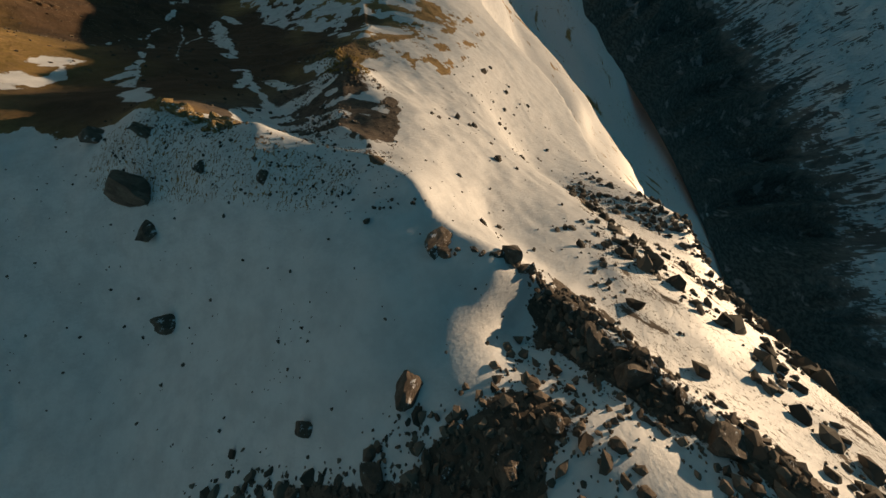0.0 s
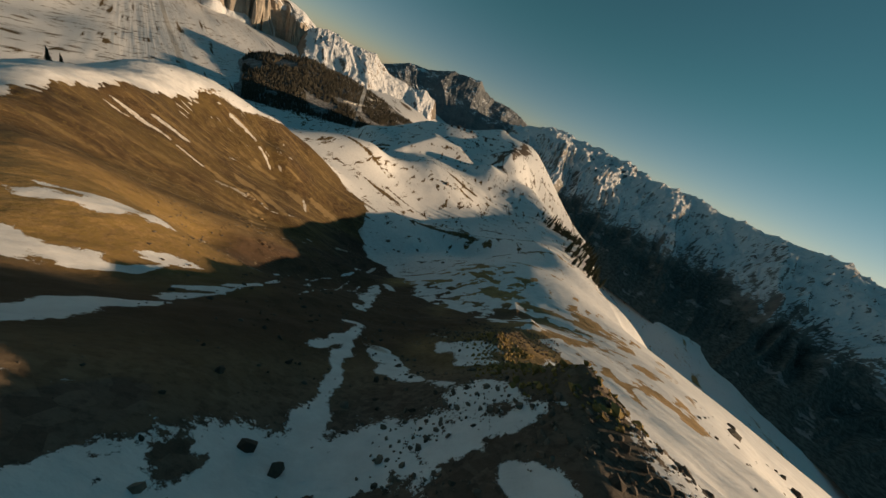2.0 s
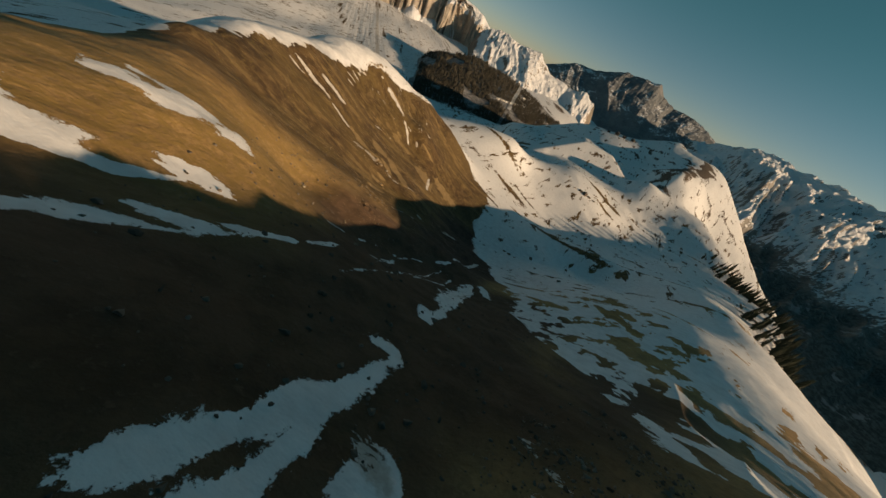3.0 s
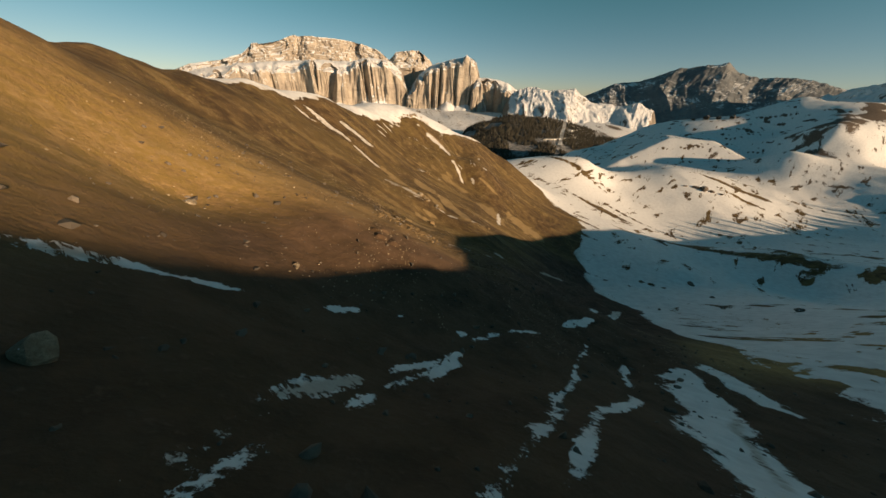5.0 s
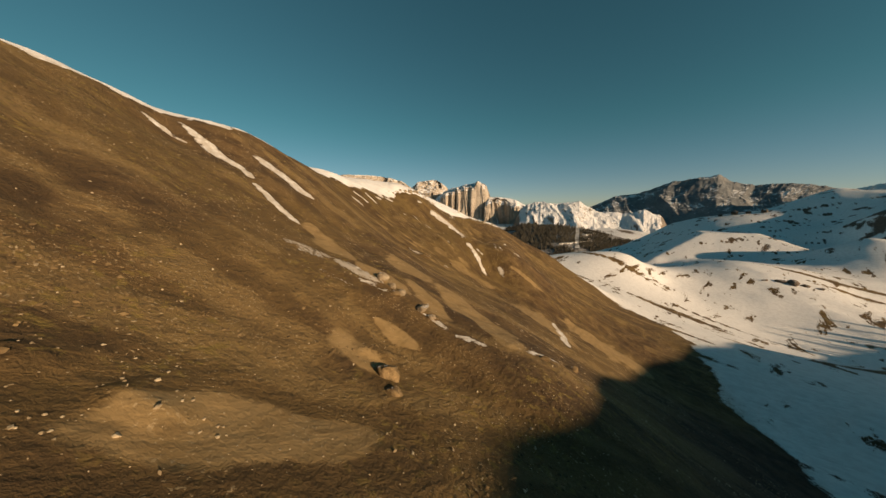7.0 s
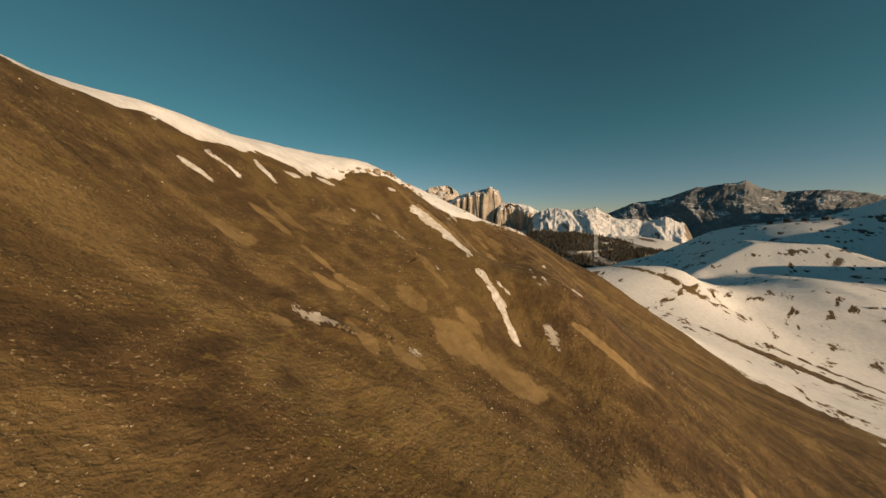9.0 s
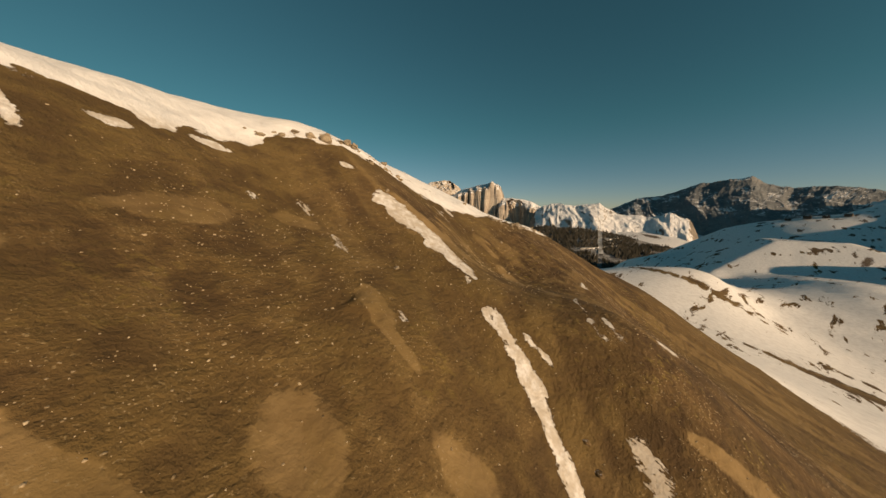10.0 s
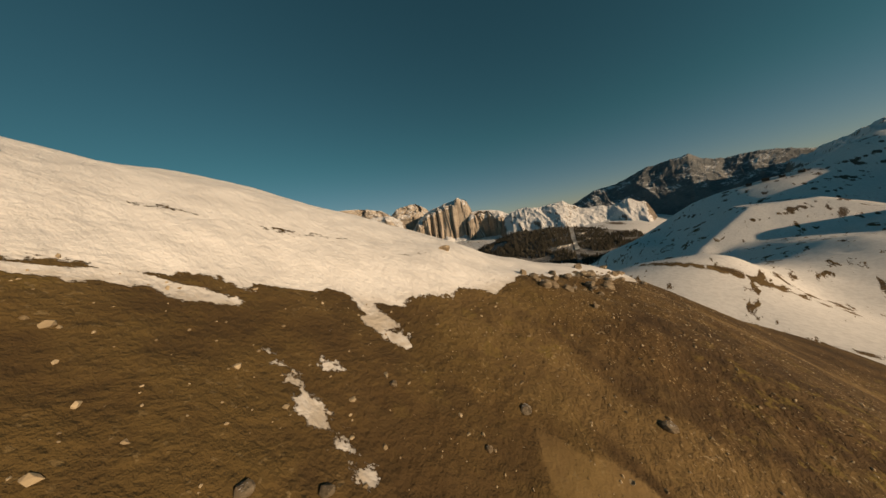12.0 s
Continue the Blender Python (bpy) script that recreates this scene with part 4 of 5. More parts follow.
def hill_point(az, el):
    """Where a line of sight from the flight meets the wooded hill."""
    A, XM, YM, ZM = hill
    i = int(np.argmin(np.abs(A[0] - az)))
    rise = np.degrees(np.arctan2(ZM[:, i] + 65, np.hypot(XM[:, i] - EYE[0], YM[:, i] - EYE[1])))
    k = int(np.argmax(rise >= el)) if (rise >= el).any() else len(rise) - 1
    return Vector((XM[k, i], YM[k, i], ZM[k, i]))


def hill_road(name, label, turns, width, material):
    pts = [hill_point(a0 + (a1 - a0) * u, e0 + (e1 - e0) * u) for (a0, e0), (a1, e1) in zip(turns[:-1], turns[1:]) for u in np.linspace(0, 1, 12)[:-1]] + [hill_point(*turns[-1])]
    bm = bmesh.new()
    rows_ = []
    for k, p in enumerate(pts):
        d = (pts[min(k + 1, len(pts) - 1)] - pts[max(k - 1, 0)]).to_2d()
        side = Vector((-d.y, d.x, 0)).normalized() * width / 2 if d.length > 1e-4 else Vector((width / 2, 0, 0))
        up = Vector((0, 0, 3.0))
        rows_.append([bm.verts.new(p + side + up), bm.verts.new(p - side + up), bm.verts.new(p - side - up), bm.verts.new(p + side - up)])
    for r0, r1 in zip(rows_[:-1], rows_[1:]):
        for k in range(4):
            bm.faces.new((r0[k], r0[(k + 1) % 4], r1[(k + 1) % 4], r1[k]))
    me = bpy.data.meshes.new(name)
    bm.to_mesh(me)
    bm.free()
    me.materials.append(material)
    return tagged(new(name, me), label, "road", kind="structure")


road_n = Nodes("road_snow")
road_snow = road_n.done(road_n.mix(road_n.ramp(road_n.noise(0.05, 4), 0.4, 0.6), (0.40, 0.37, 0.33), (0.68, 0.67, 0.66)), 0.8)
hill_road("road", "pale snowy road winding up the wooded hill", ((25.8, -6.6), (28.6, -6.3), (31.4, -5.7), (29.2, -5.2), (30.0, -4.8), (31.9, -4.35), (30.2, -4.1), (29.2, -3.6)), 12, road_snow)
hill_road("clearing", "straight snowy clearing cut through the forest", ((29.0, -7.4), (28.7, -3.5)), 14, road_snow)


def far_woods():
    """Bare and needle trees of the wooded hill, one mesh."""
    g = np.random.default_rng(21)
    A, XM, YM, ZM = hill
    n = 9000
    r_, c_ = g.uniform(0, A.shape[0] - 1.01, n), g.uniform(8, A.shape[1] - 8, n)
    i, j = r_.astype(int), c_.astype(int)
    fr = r_ - i
    x = XM[i, j] * (1 - fr) + XM[i + 1, j] * fr + g.uniform(-3, 3, n)
    y, z = YM[i, j] * (1 - fr) + YM[i + 1, j] * fr, ZM[i, j] * (1 - fr) + ZM[i + 1, j] * fr
    thin = value_noise(x / 60, y / 60, 91) > -0.45
    az_ = np.degrees(np.arctan2(x - EYE[0], y - EYE[1]))
    thin &= np.abs(az_ - 28.85) > 0.35
    x, y, z = x[thin], y[thin], z[thin]
    n = len(x)
    tall, wide = g.uniform(7, 15, n), g.uniform(1.8, 3.4, n)
    k = np.arange(5) * 2 * np.pi / 5
    ring = np.stack([x[:, None] + wide[:, None] * np.cos(k), y[:, None] + wide[:, None] * np.sin(k), np.repeat((z - 1)[:, None], 5, 1)], -1)
    tip = np.stack([x, y, z + tall], -1)[:, None]
    pts = np.concatenate([ring, tip], 1).reshape(-1, 3)
    tri = np.array([[q, (q + 1) % 5, 5] for q in range(5)])
    faces = (tri[None] + (np.arange(n) * 6)[:, None, None]).reshape(-1, 3)
    me = bpy.data.meshes.new("far_woods")
    me.from_pydata(pts.tolist(), [], faces.tolist())
    m = Nodes("far_needles")
    me.materials.append(m.done(m.mix(m.node("NewGeometry", 8), (0.035, 0.034, 0.026), (0.085, 0.074, 0.055)), 0.95))
    return tagged(new("far_woods", me), "dense dark forest on the low hill", "forest", kind="stuff")


far_woods()

# ---- rocks ----
def part(name, bm, material, parent=None, label=""):
    me = bpy.data.meshes.new(name)
    bm.to_mesh(me)
    bm.free()
    me.materials.append(material)
    ob = new(name, me)
    ob.parent = parent
    if label:
        ob["label"] = label
    return ob


def rock_material(name, a, b):
    n = Nodes(name)
    coord = n.node("TexCoord", 3)
    tone = n.node("ObjectInfo", 5)
    grain, mid = n.noise(9, 6, 0.65, coord), n.noise(1.7, 4, 0.6, coord)
    colour = n.mix(n.ramp(mid, 0.35, 0.65), a, b)
    colour = n.mix(n.ramp(grain, 0.5, 0.72, 0, 0.6), colour, tuple(0.45 * c for c in a))
    colour = n.mix(n.ramp(n.noise(2.6, 4, 0.6, coord), 0.62, 0.7, 0, 0.5), colour, tuple(min(1, 1.5 * c) for c in b))
    colour = n.mix(n.math("MULTIPLY", tone, 0.45), colour, tuple(0.6 * c for c in b))
    up = n.node("SeparateXYZ", 2, (), _0=n.node("NewGeometry", 1))
    dust = n.ramp(n.math("ADD", up, n.math("MULTIPLY", n.math("SUBTRACT", n.noise(3.0, 4, 0.6, coord), 0.5), 1.3)), 1.02, 1.12)
    colour = n.mix(dust, colour, (0.72, 0.73, 0.76))
    return n.done(colour, 0.92, n.bump(n.math("ADD", grain, n.math("MULTIPLY", mid, 0.6)), 0.12, 0.9))


dark_rock = rock_material("dark_rock", (0.115, 0.088, 0.068), (0.235, 0.185, 0.145))
ochre_rock = rock_material("ochre_rock", (0.22, 0.15, 0.065), (0.40, 0.29, 0.14))
pale_rock = rock_material("pale_rock", (0.26, 0.20, 0.13), (0.42, 0.35, 0.25))


def rock_mesh(name, seed, material, levels=3, blocky=0.5):
    """A weathered block about 1 m in radius: planes cut off a ball, then roughened."""
    rng = random.Random(seed)
    bm = bmesh.new()
    bmesh.ops.create_icosphere(bm, subdivisions=levels, radius=1.0)
    cuts = []
    for _ in range(15):
        v = Vector((rng.gauss(0, 1), rng.gauss(0, 1), rng.gauss(0, 0.8))).normalized()
        cuts.append((v, rng.uniform(0.42, 0.8)))
    off = Vector((rng.uniform(0, 50), rng.uniform(0, 50), rng.uniform(0, 50)))
    for v in bm.verts:
        p = v.co.copy()
        for n, d in cuts:
            over = p.dot(n) - d
            if over > 0:
                p -= n * over * (0.72 + 0.28 * blocky)
        p *= 1 + 0.16 * noise.noise(p * 1.7 + off) + 0.09 * noise.noise(p * 4.3 + off) + 0.06 * noise.noise(p * 9 + off)
        v.co = p
    me = bpy.data.meshes.new(name)
    bm.to_mesh(me)
    bm.free()
    me.materials.append(material)
    me.polygons.foreach_set("use_smooth", np.zeros(len(me.polygons), bool))
    return me


def floor_at(x, y):
    return float(height(np.array([[x]]), np.array([[y]]))[0, 0])


def boulder(meshes, x, y, size, flat=0.7, long=1.0, turn=None, sunk=0.3, label="", group=""):
    ob = new("boulder", random.choice(meshes))
    turn = random.uniform(0, 6.28) if turn is None else turn
    ob.scale = (size * long, size, size * flat)
    ob.rotation_euler = (random.uniform(-0.25, 0.25), random.uniform(-0.25, 0.25), turn)
    ob.location = (x, y, floor_at(x, y) + size * flat * (1 - 2 * sunk) * 0.5)
    return tagged(ob, label, "boulder", group)


DARK = [rock_mesh("boulder", k, dark_rock) for k in range(7)]
OCHRE = [rock_mesh("boulder", 20 + k, ochre_rock) for k in range(5)]
PALE = [rock_mesh("boulder", 40 + k, pale_rock, 2) for k in range(5)]

def spur_boulder(meshes, x, y, size, *more, **words):
    return boulder(meshes, *from_spur(x, y), 1.15 * size, *more, **words)


earth_clod = rock_material("earth_clod", (0.15, 0.10, 0.048), (0.30, 0.21, 0.105))
CLODS = [rock_mesh("clod", 60 + k, earth_clod, 3, 0.35) for k in range(4)]

# single rocks on the shaded side of the spur and along its edge
for x, y, size, flat, long in ((5.4, 13.2, 1.75, 0.8, 1.15), (3.3, 10.9, 0.8, 0.6, 1.5), (-1.3, 6.8, 1.0, 0.5, 1.3), (-2.6, -2.8, 0.6, 0.6, 1.1), (0.5, -5.5, 0.8, 0.6, 1.3),
                               (7.7, -4.5, 1.0, 0.35, 1.5), (8.5, -8.1, 0.85, 0.75, 1.3), (7.4, -12.4, 0.6, 0.5, 1.9), (5.8, -13.2, 0.9, 0.6, 1.6), (4.4, -14.0, 0.95, 0.7, 1.4),
                               (3.0, -15.6, 0.9, 0.7, 1.5), (7.2, -4.9, 0.5, 0.5, 1.3), (8.0, 18.6, 1.0, 0.7, 1.2), (9.1, 14.9, 0.7, 0.6, 1.4), (7.9, 9.9, 0.5, 0.5, 1.4), (8.4, 6.0, 0.45, 0.5, 1.5)):
    spur_boulder(DARK, x, y, size, flat, long, label="dark brown weathered boulder half buried in shaded snow", group="boulders on the spur")
rng = random.Random(5)
for k in range(85):
    u = rng.random()
    x, y = (-7 + 8.5 * u / 0.55, -2.6 - 7.6 * u / 0.55) if u < 0.55 else (7.6 - 5.2 * (u - 0.55) / 0.45, -12.4 - 4.4 * (u - 0.55) / 0.45)
    away_ = abs(rng.gauss(0, 1.0))
    x, y = x - 0.55 * away_ + rng.gauss(0, 0.5), y - 0.6 * away_ + rng.gauss(0, 0.5)
    spur_boulder(DARK, x, y, 0.14 + 0.5 * rng.random() ** 1.8, rng.uniform(0.5, 0.9), rng.uniform(0.9, 1.6), label="dark brown angular rock in the rubble of the ridge", group="rubble of the ridge")
for k in range(26):
    u = rng.random()
    spur_boulder(OCHRE, 11.9 - 0.5 * u + rng.gauss(0, 0.3), 15.6 - 5.0 * u + rng.gauss(0, 0.5), rng.uniform(0.2, 0.7), rng.uniform(0.5, 0.8), rng.uniform(1.0, 1.6),
            label="ochre sunlit rock on the crest of the spur", group="ochre rocks on the crest")
for k in range(40):
    spur_boulder(DARK, rng.uniform(13.2, 24), rng.uniform(1.5, 12), 0.08 + 0.26 * rng.random() ** 2, rng.uniform(0.4, 0.8), rng.uniform(1.0, 1.8),
            label="brown rock half covered by snow beyond the crest", group="rocks beyond the crest")
for k in range(30):
    u = rng.random()
    x, y = (7.6 + 1.0 * u / 0.3, -4.4 - 3.8 * u / 0.3) if u < 0.3 else (8.6 - 0.4 * (u - 0.3) / 0.7, -8.4 - 5.4 * (u - 0.3) / 0.7)
    spur_boulder(DARK, x - 0.4 * rng.random(), y + rng.gauss(0, 0.3), 0.12 + 0.3 * rng.random() ** 1.5, rng.uniform(0.4, 0.7), rng.uniform(1.1, 2.0), label="brown rock on the sharp crest of the spur", group="rocks on the sharp crest")
# boulders on the brown slope, its crest and the snowy flat
for x, y, size in ((50.5, 120.3, 0.85), (51.6, 119.6, 0.6), (52.6, 119.0, 0.6), (54.6, 117.6, 0.8), (55.6, 116.8, 0.5), (48.0, 199.5, 1.3), (46.4, 198.9, 0.7), (40.1, 61.3, 0.35), (31.7, 65.8, 0.5), (41.5, 48.2, 0.45), (49.8, 203.4, 0.9), (50.5, 203.9, 0.7), (53.4, 202.6, 0.45), (53.4, 211.1, 0.8), (73.9, 201.0, 0.28),
                   (74.6, 209.9, 0.3), (69.3, 209.5, 0.24), (63.5, 205.3, 0.2), (64.4, 205.8, 0.18), (67.7, 208.0, 0.14), (63.1, 204.6, 0.15), (65.4, 208.8, 0.14), (68.7, 220.6, 0.5), (57.0, 196.2, 0.35), (60.0, 184.0, 0.3)):
    boulder(PALE, x, y, size, 0.75, 1.25, sunk=0.2, label="pale sunlit boulder on the brown slope", group="boulders on the brown slope")
for k in range(52):
    u = rng.random()
    boulder(PALE, 73 + 15 * u + rng.gauss(0, 1.2), 218.5 + 11.5 * u - abs(rng.gauss(0, 2.2)), rng.uniform(0.12, 0.55), 0.7, rng.uniform(1, 1.6), sunk=0.2,
            label="pale broken rock on the rim of the brown slope", group="rocks on the rim")
for k in range(32):
    u = rng.random()
    boulder(PALE, 40 + 17 * u + rng.gauss(0, 0.6), 195 + 14.5 * u - rng.random() * 2.5, rng.uniform(0.15, 0.6), 0.7, rng.uniform(1, 1.6), sunk=0.2,
            label="pale rock set in the snow of the crest", group="rocks on the crest")
for x, y, size in ((155, 121, 1.6), (141, 86.3, 1.0), (148, 108, 0.7), (128, 120, 0.6), (135, 96, 0.7), (120, 100, 0.6)):
    boulder(DARK, x, y, size, 0.6, 1.5, label="dark boulder on the snowy flat", group="boulders on the flat")


def scatter(name, label, count, region, sizes, material, seed, keep):
    """Small loose stones over a stretch of the plan, as one mesh."""
    g = np.random.default_rng(seed)
    (x0, x1), (y0, y1) = region
    bm = bmesh.new()
    bmesh.ops.create_icosphere(bm, subdivisions=1, radius=1.0)
    ball = np.array([v.co for v in bm.verts])
    tris = np.array([[v.index for v in f.verts] for f in bm.faces])
    bm.free()
    x, y = g.uniform(x0, x1, count * 6), g.uniform(y0, y1, count * 6)
    ok = np.where(keep(x, y) > g.random(len(x)))[0][:count]
    x, y = x[ok], y[ok]
    z = height(x, y)
    r = sizes[0] * (sizes[1] / sizes[0]) ** (g.random(len(x)) ** 2.6)
    shape = ball[None] * (1 + 0.28 * g.standard_normal((len(x), len(ball), 1))) * (g.uniform(0.7, 1.5, (len(x), 1, 3)) * [1, 1, 0.7])
    turn = g.uniform(0, 6.28, len(x))
    c, s_ = np.cos(turn)[:, None], np.sin(turn)[:, None]
    px, py = shape[..., 0] * c - shape[..., 1] * s_, shape[..., 0] * s_ + shape[..., 1] * c
    pts = np.stack([x[:, None] + r[:, None] * px, y[:, None] + r[:, None] * py, z[:, None] + r[:, None] * (shape[..., 2] + 0.2)], -1).reshape(-1, 3)
    faces = (tris[None] + (np.arange(len(x)) * len(ball))[:, None, None]).reshape(-1, 3)
    me = bpy.data.meshes.new(name)
    me.from_pydata(pts.tolist(), [], faces.tolist())
    me.materials.append(material)
    return tagged(new(name, me), label, "stones", kind="stuff")


def stone_material(name, a, b):
    n = Nodes(name)
    tone = n.node("NewGeometry", 8)
    return n.done(n.mix(tone, a, b), 0.93, n.bump(n.noise(14, 4, 0.6), 0.03, 0.8))


slope_stone, dark_stone_bits = stone_material("slope_stone", (0.20, 0.15, 0.085), (0.50, 0.41, 0.28)), stone_material("spur_stone", (0.06, 0.05, 0.04), (0.17, 0.14, 0.11))


def on_brown(x, y):
    ok = smooth(4, 8, past_crest(x, y)) * smooth(0, 6, before_flat(x, y)) * (y > 60)
    return ok * (0.15 + 0.85 * smooth(-0.1, 0.5, fractal(x, y, 9, 3, 101)))


scatter("loose_stones", "small pale stones strewn over the brown slope", 30000, ((20, 105), (60, 232)), (0.015, 0.075), slope_stone, 3, on_brown)
scatter("rim_stones", "small pale stones along the rim of the slope", 2000, ((55, 95), (196, 232)), (0.02, 0.085), slope_stone, 7, lambda x, y: smooth(3, 5, past_crest(x, y)) * 0.8)
scatter("bowl_stones", "dark stones in the shaded bowl", 1800, ((24, 90), (8, 95)), (0.05, 0.26), dark_stone_bits, 9, lambda x, y: smooth(2, 6, past_crest(x, y)) * smooth(0, 4, before_flat(x, y)))
scatter("spur_stones", "dark stones poking out of the snow on the spur", 1100, ((-6, 24), (-20, 19)), (0.03, 0.13), dark_stone_bits, 11,
        lambda x, y: 0.06 + 0.9 * (1 - smooth(1.5, 3.5, away(*spur_plan(x, y), 10.3, 1, 8.5, 14))) + 0.6 * (1 - smooth(0.3, 1.2, away(*spur_plan(x, y), -2, -1, 2, 0))))
scatter("shoulder_stones", "dark stones on the sunlit snow slope", 2600, ((5, 86), (-64, -8)), (0.08, 0.75), dark_stone_bits, 13,
        lambda x, y: 0.02 + (1 - smooth(5, 11, away(*spur_plan(x, y), 6, -22, 42, -38))) * smooth(-0.15, 0.3, fractal(x, y, 8, 3, 103)))


# clods and slabs broken out of the brown slope
for x, y, size, flat, long in ((54.5, 163.5, 0.32, 0.6, 1.5), (55.3, 163.3, 0.38, 0.6, 1.6), (56.2, 162.8, 0.36, 0.6, 1.7), (56.9, 162.1, 0.42, 0.55, 1.5), (57.6, 162.3, 0.36, 0.6, 1.6), (54.4, 164.3, 0.3, 0.6, 1.3),
                               (53.2, 165.4, 0.26, 0.7, 1.2), (53.3, 164, 0.24, 0.7, 1.3), (54.3, 159.8, 0.42, 0.5, 1.7), (53.9, 159.3, 0.34, 0.6, 1.5), (54.9, 159.8, 0.4, 0.5, 1.6), (61, 166.1, 0.3, 0.6, 1.4),
                               (63, 164.6, 0.3, 0.6, 1.5), (52.9, 108.1, 0.95, 0.9, 1.1), (53.4, 106.4, 0.45, 0.7, 1.3), (52, 118.7, 0.5, 0.6, 1.4), (55.9, 117, 0.5, 0.6, 1.5), (66.3, 116, 0.6, 0.6, 1.4),
                               (70.8, 119.1, 0.7, 0.6, 1.5), (51.5, 96.9, 0.3, 0.6, 1.5), (73.9, 175.7, 0.3, 0.6, 1.5), (73.7, 176.9, 0.26, 0.6, 1.5)):
    boulder(CLODS, x, y, size, flat, long, turn=-0.67 + random.uniform(-0.4, 0.4), sunk=0.3, label="clod of pale brown earth broken from the slope", group="clods on the brown slope")

# ---- trees, huts and far rocks ----
def conifer_parts(seed):
    """Trunk and a crown of drooping, uneven whorls, one metre tall."""
    g = random.Random(seed)
    bm = bmesh.new()
    bmesh.ops.create_cone(bm, segments=6, radius1=0.022, radius2=0.006, depth=0.9, cap_ends=True, matrix=Matrix.Translation((0, 0, 0.45)))
    trunk = bpy.data.meshes.new("trunk")
    bm.to_mesh(trunk)
    bm.free()
    bm = bmesh.new()
    for k in range(9):
        z, r = 0.14 + 0.82 * k / 9, 0.20 * (1 - k / 9.6) ** 0.9
        tip = bm.verts.new((g.gauss(0, 0.006), g.gauss(0, 0.006), z + 0.17))
        n = 12
        ring = [bm.verts.new((r * q * math.cos(a), r * q * math.sin(a), z - (0.035 if q > 0.7 else -0.02) + g.gauss(0, 0.008)))
                for i in range(n) for a, q in [(2 * math.pi * (i + 0.5 * k) / n, g.uniform(0.8, 1.15) if i % 2 else g.uniform(0.4, 0.6))]]
        for i in range(n):
            bm.faces.new((ring[i], ring[(i + 1) % n], tip))
    crown = bpy.data.meshes.new("crown")
    bm.to_mesh(crown)
    bm.free()
    n = Nodes("needles")
    crown.materials.append(n.done(n.mix(n.node("ObjectInfo", 5), (0.016, 0.022, 0.013), (0.040, 0.046, 0.024)), 0.95, n.bump(n.noise(3, 3), 0.1)))
    n = Nodes("bark")
    trunk.materials.append(n.done(n.mix(n.noise(4), (0.05, 0.035, 0.025), (0.11, 0.08, 0.06)), 0.95))
    return trunk, crown


KINDS = [conifer_parts(k) for k in (1, 2, 3)]


def conifer(x, y, tall, g, group):
    root = new("conifer")
    root.location = (x, y, floor_at(x, y) - 0.2)
    trunk, crown = KINDS[g.randrange(3)]
    for name, me in (("trunk", trunk), ("crown", crown)):
        ob = new(name, me)
        ob.parent = root
        ob.scale = (tall * g.uniform(0.8, 1.15), tall * g.uniform(0.8, 1.15), tall)
        ob.rotation_euler = (0, 0, g.uniform(0, 6.28))
    return tagged(root, "dark green conifer on the snowy ridge", "tree", group)


g = random.Random(31)
for k in range(200):
    u = g.random() ** 0.9
    x, y = np.interp(u, (0, 0.33, 0.66, 1), [p[0] for p in LINES["wood_ridge"][4:0:-1]]), np.interp(u, (0, 0.33, 0.66, 1), [p[1] for p in LINES["wood_ridge"][4:0:-1]])
    off = 2 + 55 * g.random() ** 1.7
    conifer(x - 0.75 * off + g.gauss(0, 6), y + 0.55 * off + g.gauss(0, 6), g.uniform(9, 17), g, "conifers on the ridge")
for k in range(22):
    conifer(-40 + g.gauss(0, 45), 330 + g.gauss(0, 40), g.uniform(6, 10), g, "conifers below the meadow")


def hut(x, y, long, wide, tall, turn):
    root = new("hut")
    root.location, root.rotation_euler = (x, y, floor_at(x, y) - 0.4), (0, 0, turn)
    bm = bmesh.new()
    bmesh.ops.create_cube(bm, size=1.0, matrix=Matrix.Translation((0, 0, tall / 2)) @ Matrix.Diagonal((long, wide, tall, 1)))
    part("wall", bm, hut_wood, root)
    bm = bmesh.new()
    h, o = 0.35 * wide, 0.5
    v = [bm.verts.new(p) for sx in (-1, 1) for p in ((sx * (long / 2 + o), -wide / 2 - o, tall - 0.2), (sx * (long / 2 + o), 0, tall + h), (sx * (long / 2 + o), wide / 2 + o, tall - 0.2),
                                                      (sx * (long / 2 + o), wide / 2 + o, tall - 0.5), (sx * (long / 2 + o), 0, tall + h - 0.35), (sx * (long / 2 + o), -wide / 2 - o, tall - 0.5))]
    for k in range(6):
        bm.faces.new((v[k], v[(k + 1) % 6], v[6 + (k + 1) % 6], v[6 + k]))
    bm.faces.new(v[:6])
    bm.faces.new(v[6:])
    part("roof", bm, hut_roof, root, "dark roof")
    return tagged(root, "small dark wooden mountain hut on the snowy ridge", "hut", "huts on the ridge")


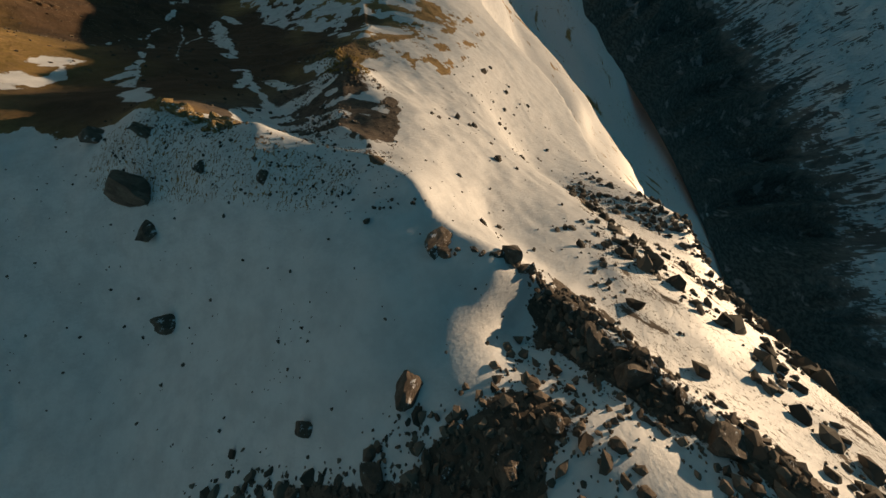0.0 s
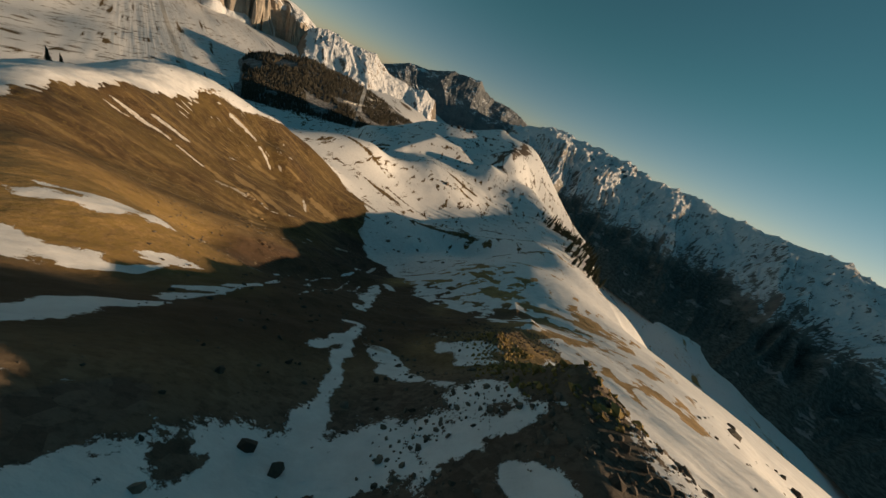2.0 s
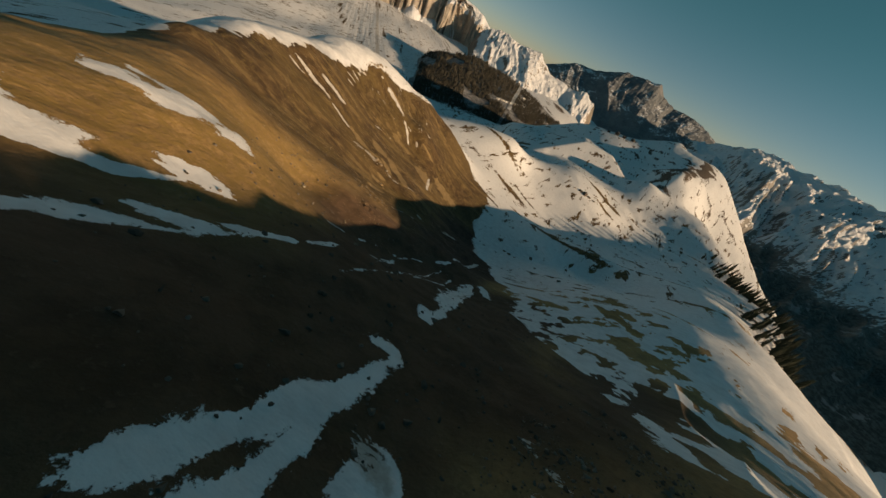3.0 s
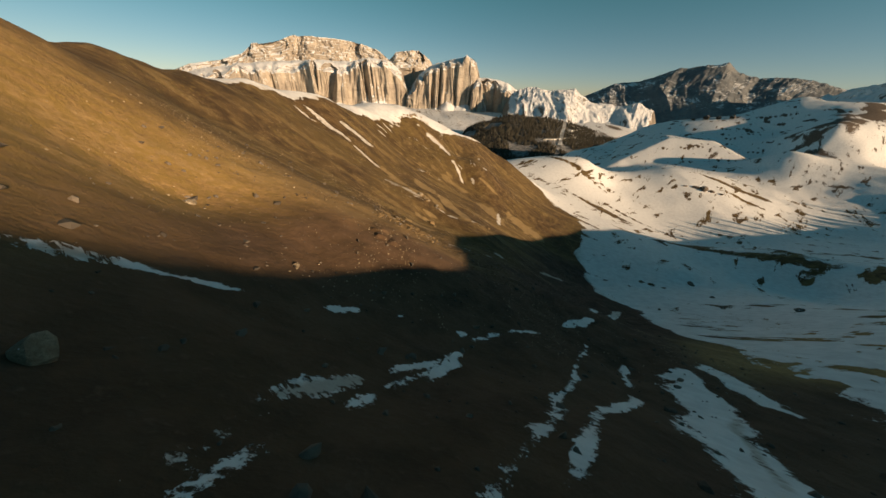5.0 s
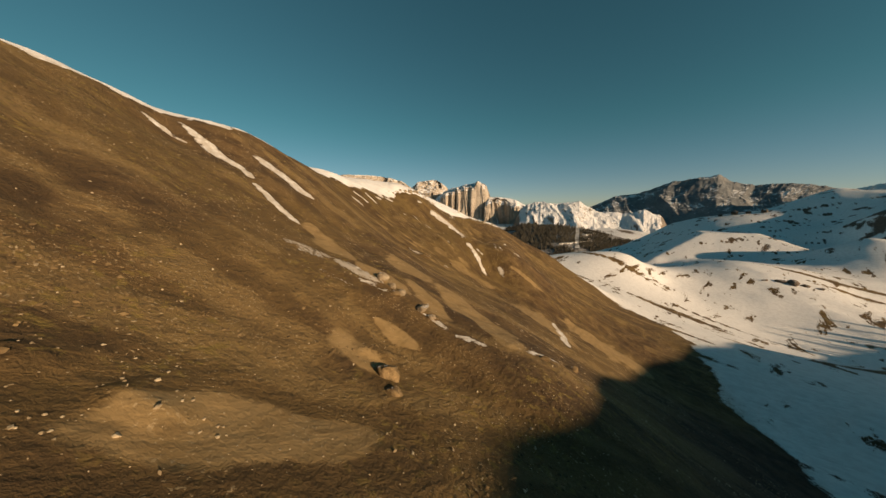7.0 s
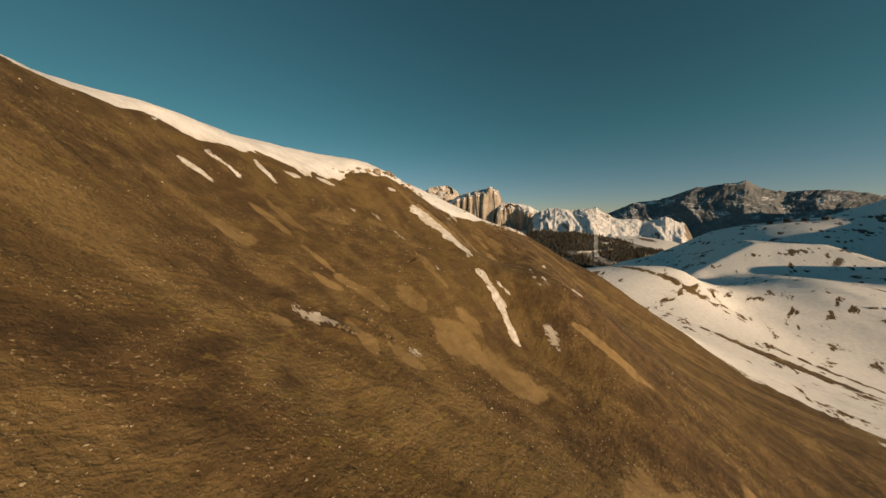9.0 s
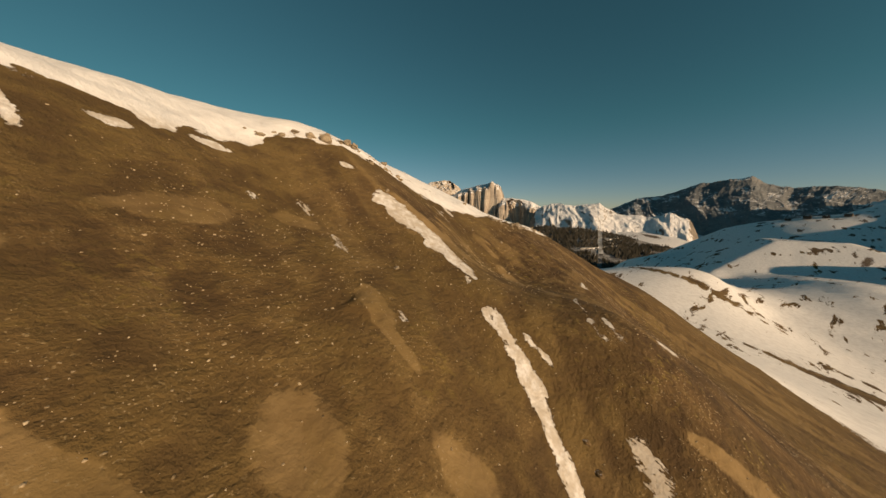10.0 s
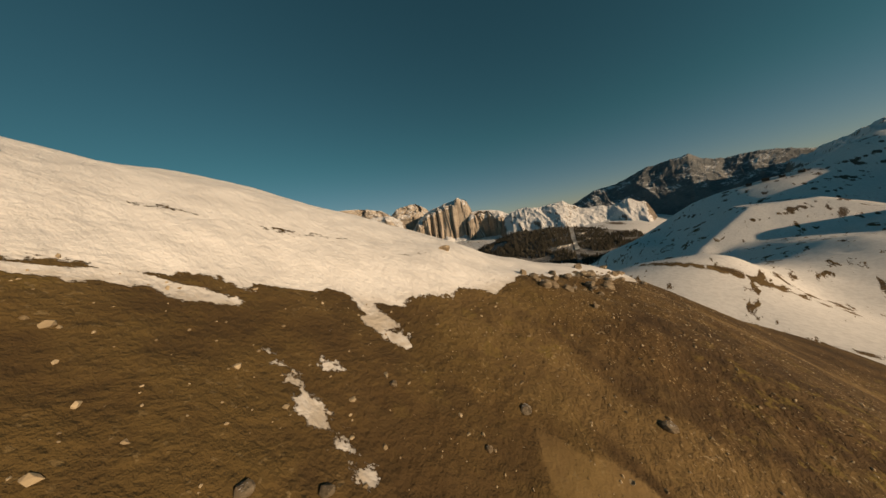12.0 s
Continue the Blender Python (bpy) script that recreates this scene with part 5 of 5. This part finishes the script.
n = Nodes("hut_wood")
hut_wood = n.done(n.mix(n.noise(1.2, 4), (0.05, 0.035, 0.025), (0.10, 0.075, 0.055)), 0.9)
n = Nodes("hut_roof")
hut_roof = n.done(n.mix(n.noise(0.8, 4), (0.03, 0.03, 0.032), (0.07, 0.068, 0.065)), 0.8)
for x, y, long, wide, tall, turn in ((626, 591, 13, 8, 4.5, 0.6), (640, 580, 9, 6, 3.5, 0.5), (611, 603, 8, 6, 3.2, 0.8), (656, 568, 10, 7, 4, 0.5)):
    hut(x, y, long, wide, tall, turn)
for x, y, size in ((352, 309, 3.6), (358, 305, 4.6), (365, 301, 3.0), (372, 297, 2.2), (343, 313, 2.0)):
    boulder(DARK, x, y, size, 0.6, 1.5, label="dark rock outcrop in the snowy basin", group="outcrop in the basin")

rubble_stone = stone_material("rubble_stone", (0.075, 0.058, 0.045), (0.25, 0.195, 0.15))
scatter("crag_rubble", "dense broken brown rock of the ridge", 3000, ((-10, 16), (-36, -4)), (0.05, 0.34), rubble_stone, 17,
        lambda x, y: 0.95 * (1 - smooth(0.8, 2.6, crag_away(*spur_plan(x, y)) + 0.8 * fractal(x, y, 2, 2, 105))))
scatter("rib_rubble", "brown stones in the snow along the rib", 4200, ((16, 62), (-8, 24)), (0.03, 0.17), rubble_stone, 19,
        lambda x, y: 0.9 * smooth(0.05, 0.35, fractal(x, y, 4.5, 4, 107)) * (1 - smooth(4, 8, np.abs(spur_plan(x, y)[1] - 1.5 - np.interp(spur_plan(x, y)[0], (12, 20, 32, 42, 52), (2.5, 6.5, 10.5, 16, 17.5))))))
scatter("turf_tufts", "golden dry grass tufts on the rib", 1500, ((36, 74), (-2, 18)), (0.06, 0.22), stone_material("dry_turf", (0.16, 0.105, 0.03), (0.36, 0.25, 0.085)), 23,
        lambda x, y: 1 - smooth(1.0, 3.2, np.minimum(away(x, y, 49.5, 11.6, 47.5, 9.5), away(x, y, 47.5, 9.5, 37, 4.5)) + 1.5 * fractal(x, y, 3, 2, 109)))
scatter("loose_clods", "crumbled brown earth on the lower slope", 4500, ((36, 64), (74, 112)), (0.02, 0.11), stone_material("crumbled_earth", (0.06, 0.04, 0.02), (0.21, 0.145, 0.07)), 29,
        lambda x, y: smooth(0.0, 0.35, fractal((x * 0.78 - y * 0.62), (x * 0.62 + y * 0.78) * 0.3, 5, 4, 111)))
scatter("broken_blocks", "angular blocks of brown earth and rock broken from the slope", 420, ((42, 52.5), (80, 91)), (0.05, 0.34), earth_clod, 37,
        lambda x, y: 0.15 + 0.85 * smooth(-0.1, 0.4, fractal(x, y, 2.6, 3, 113)))
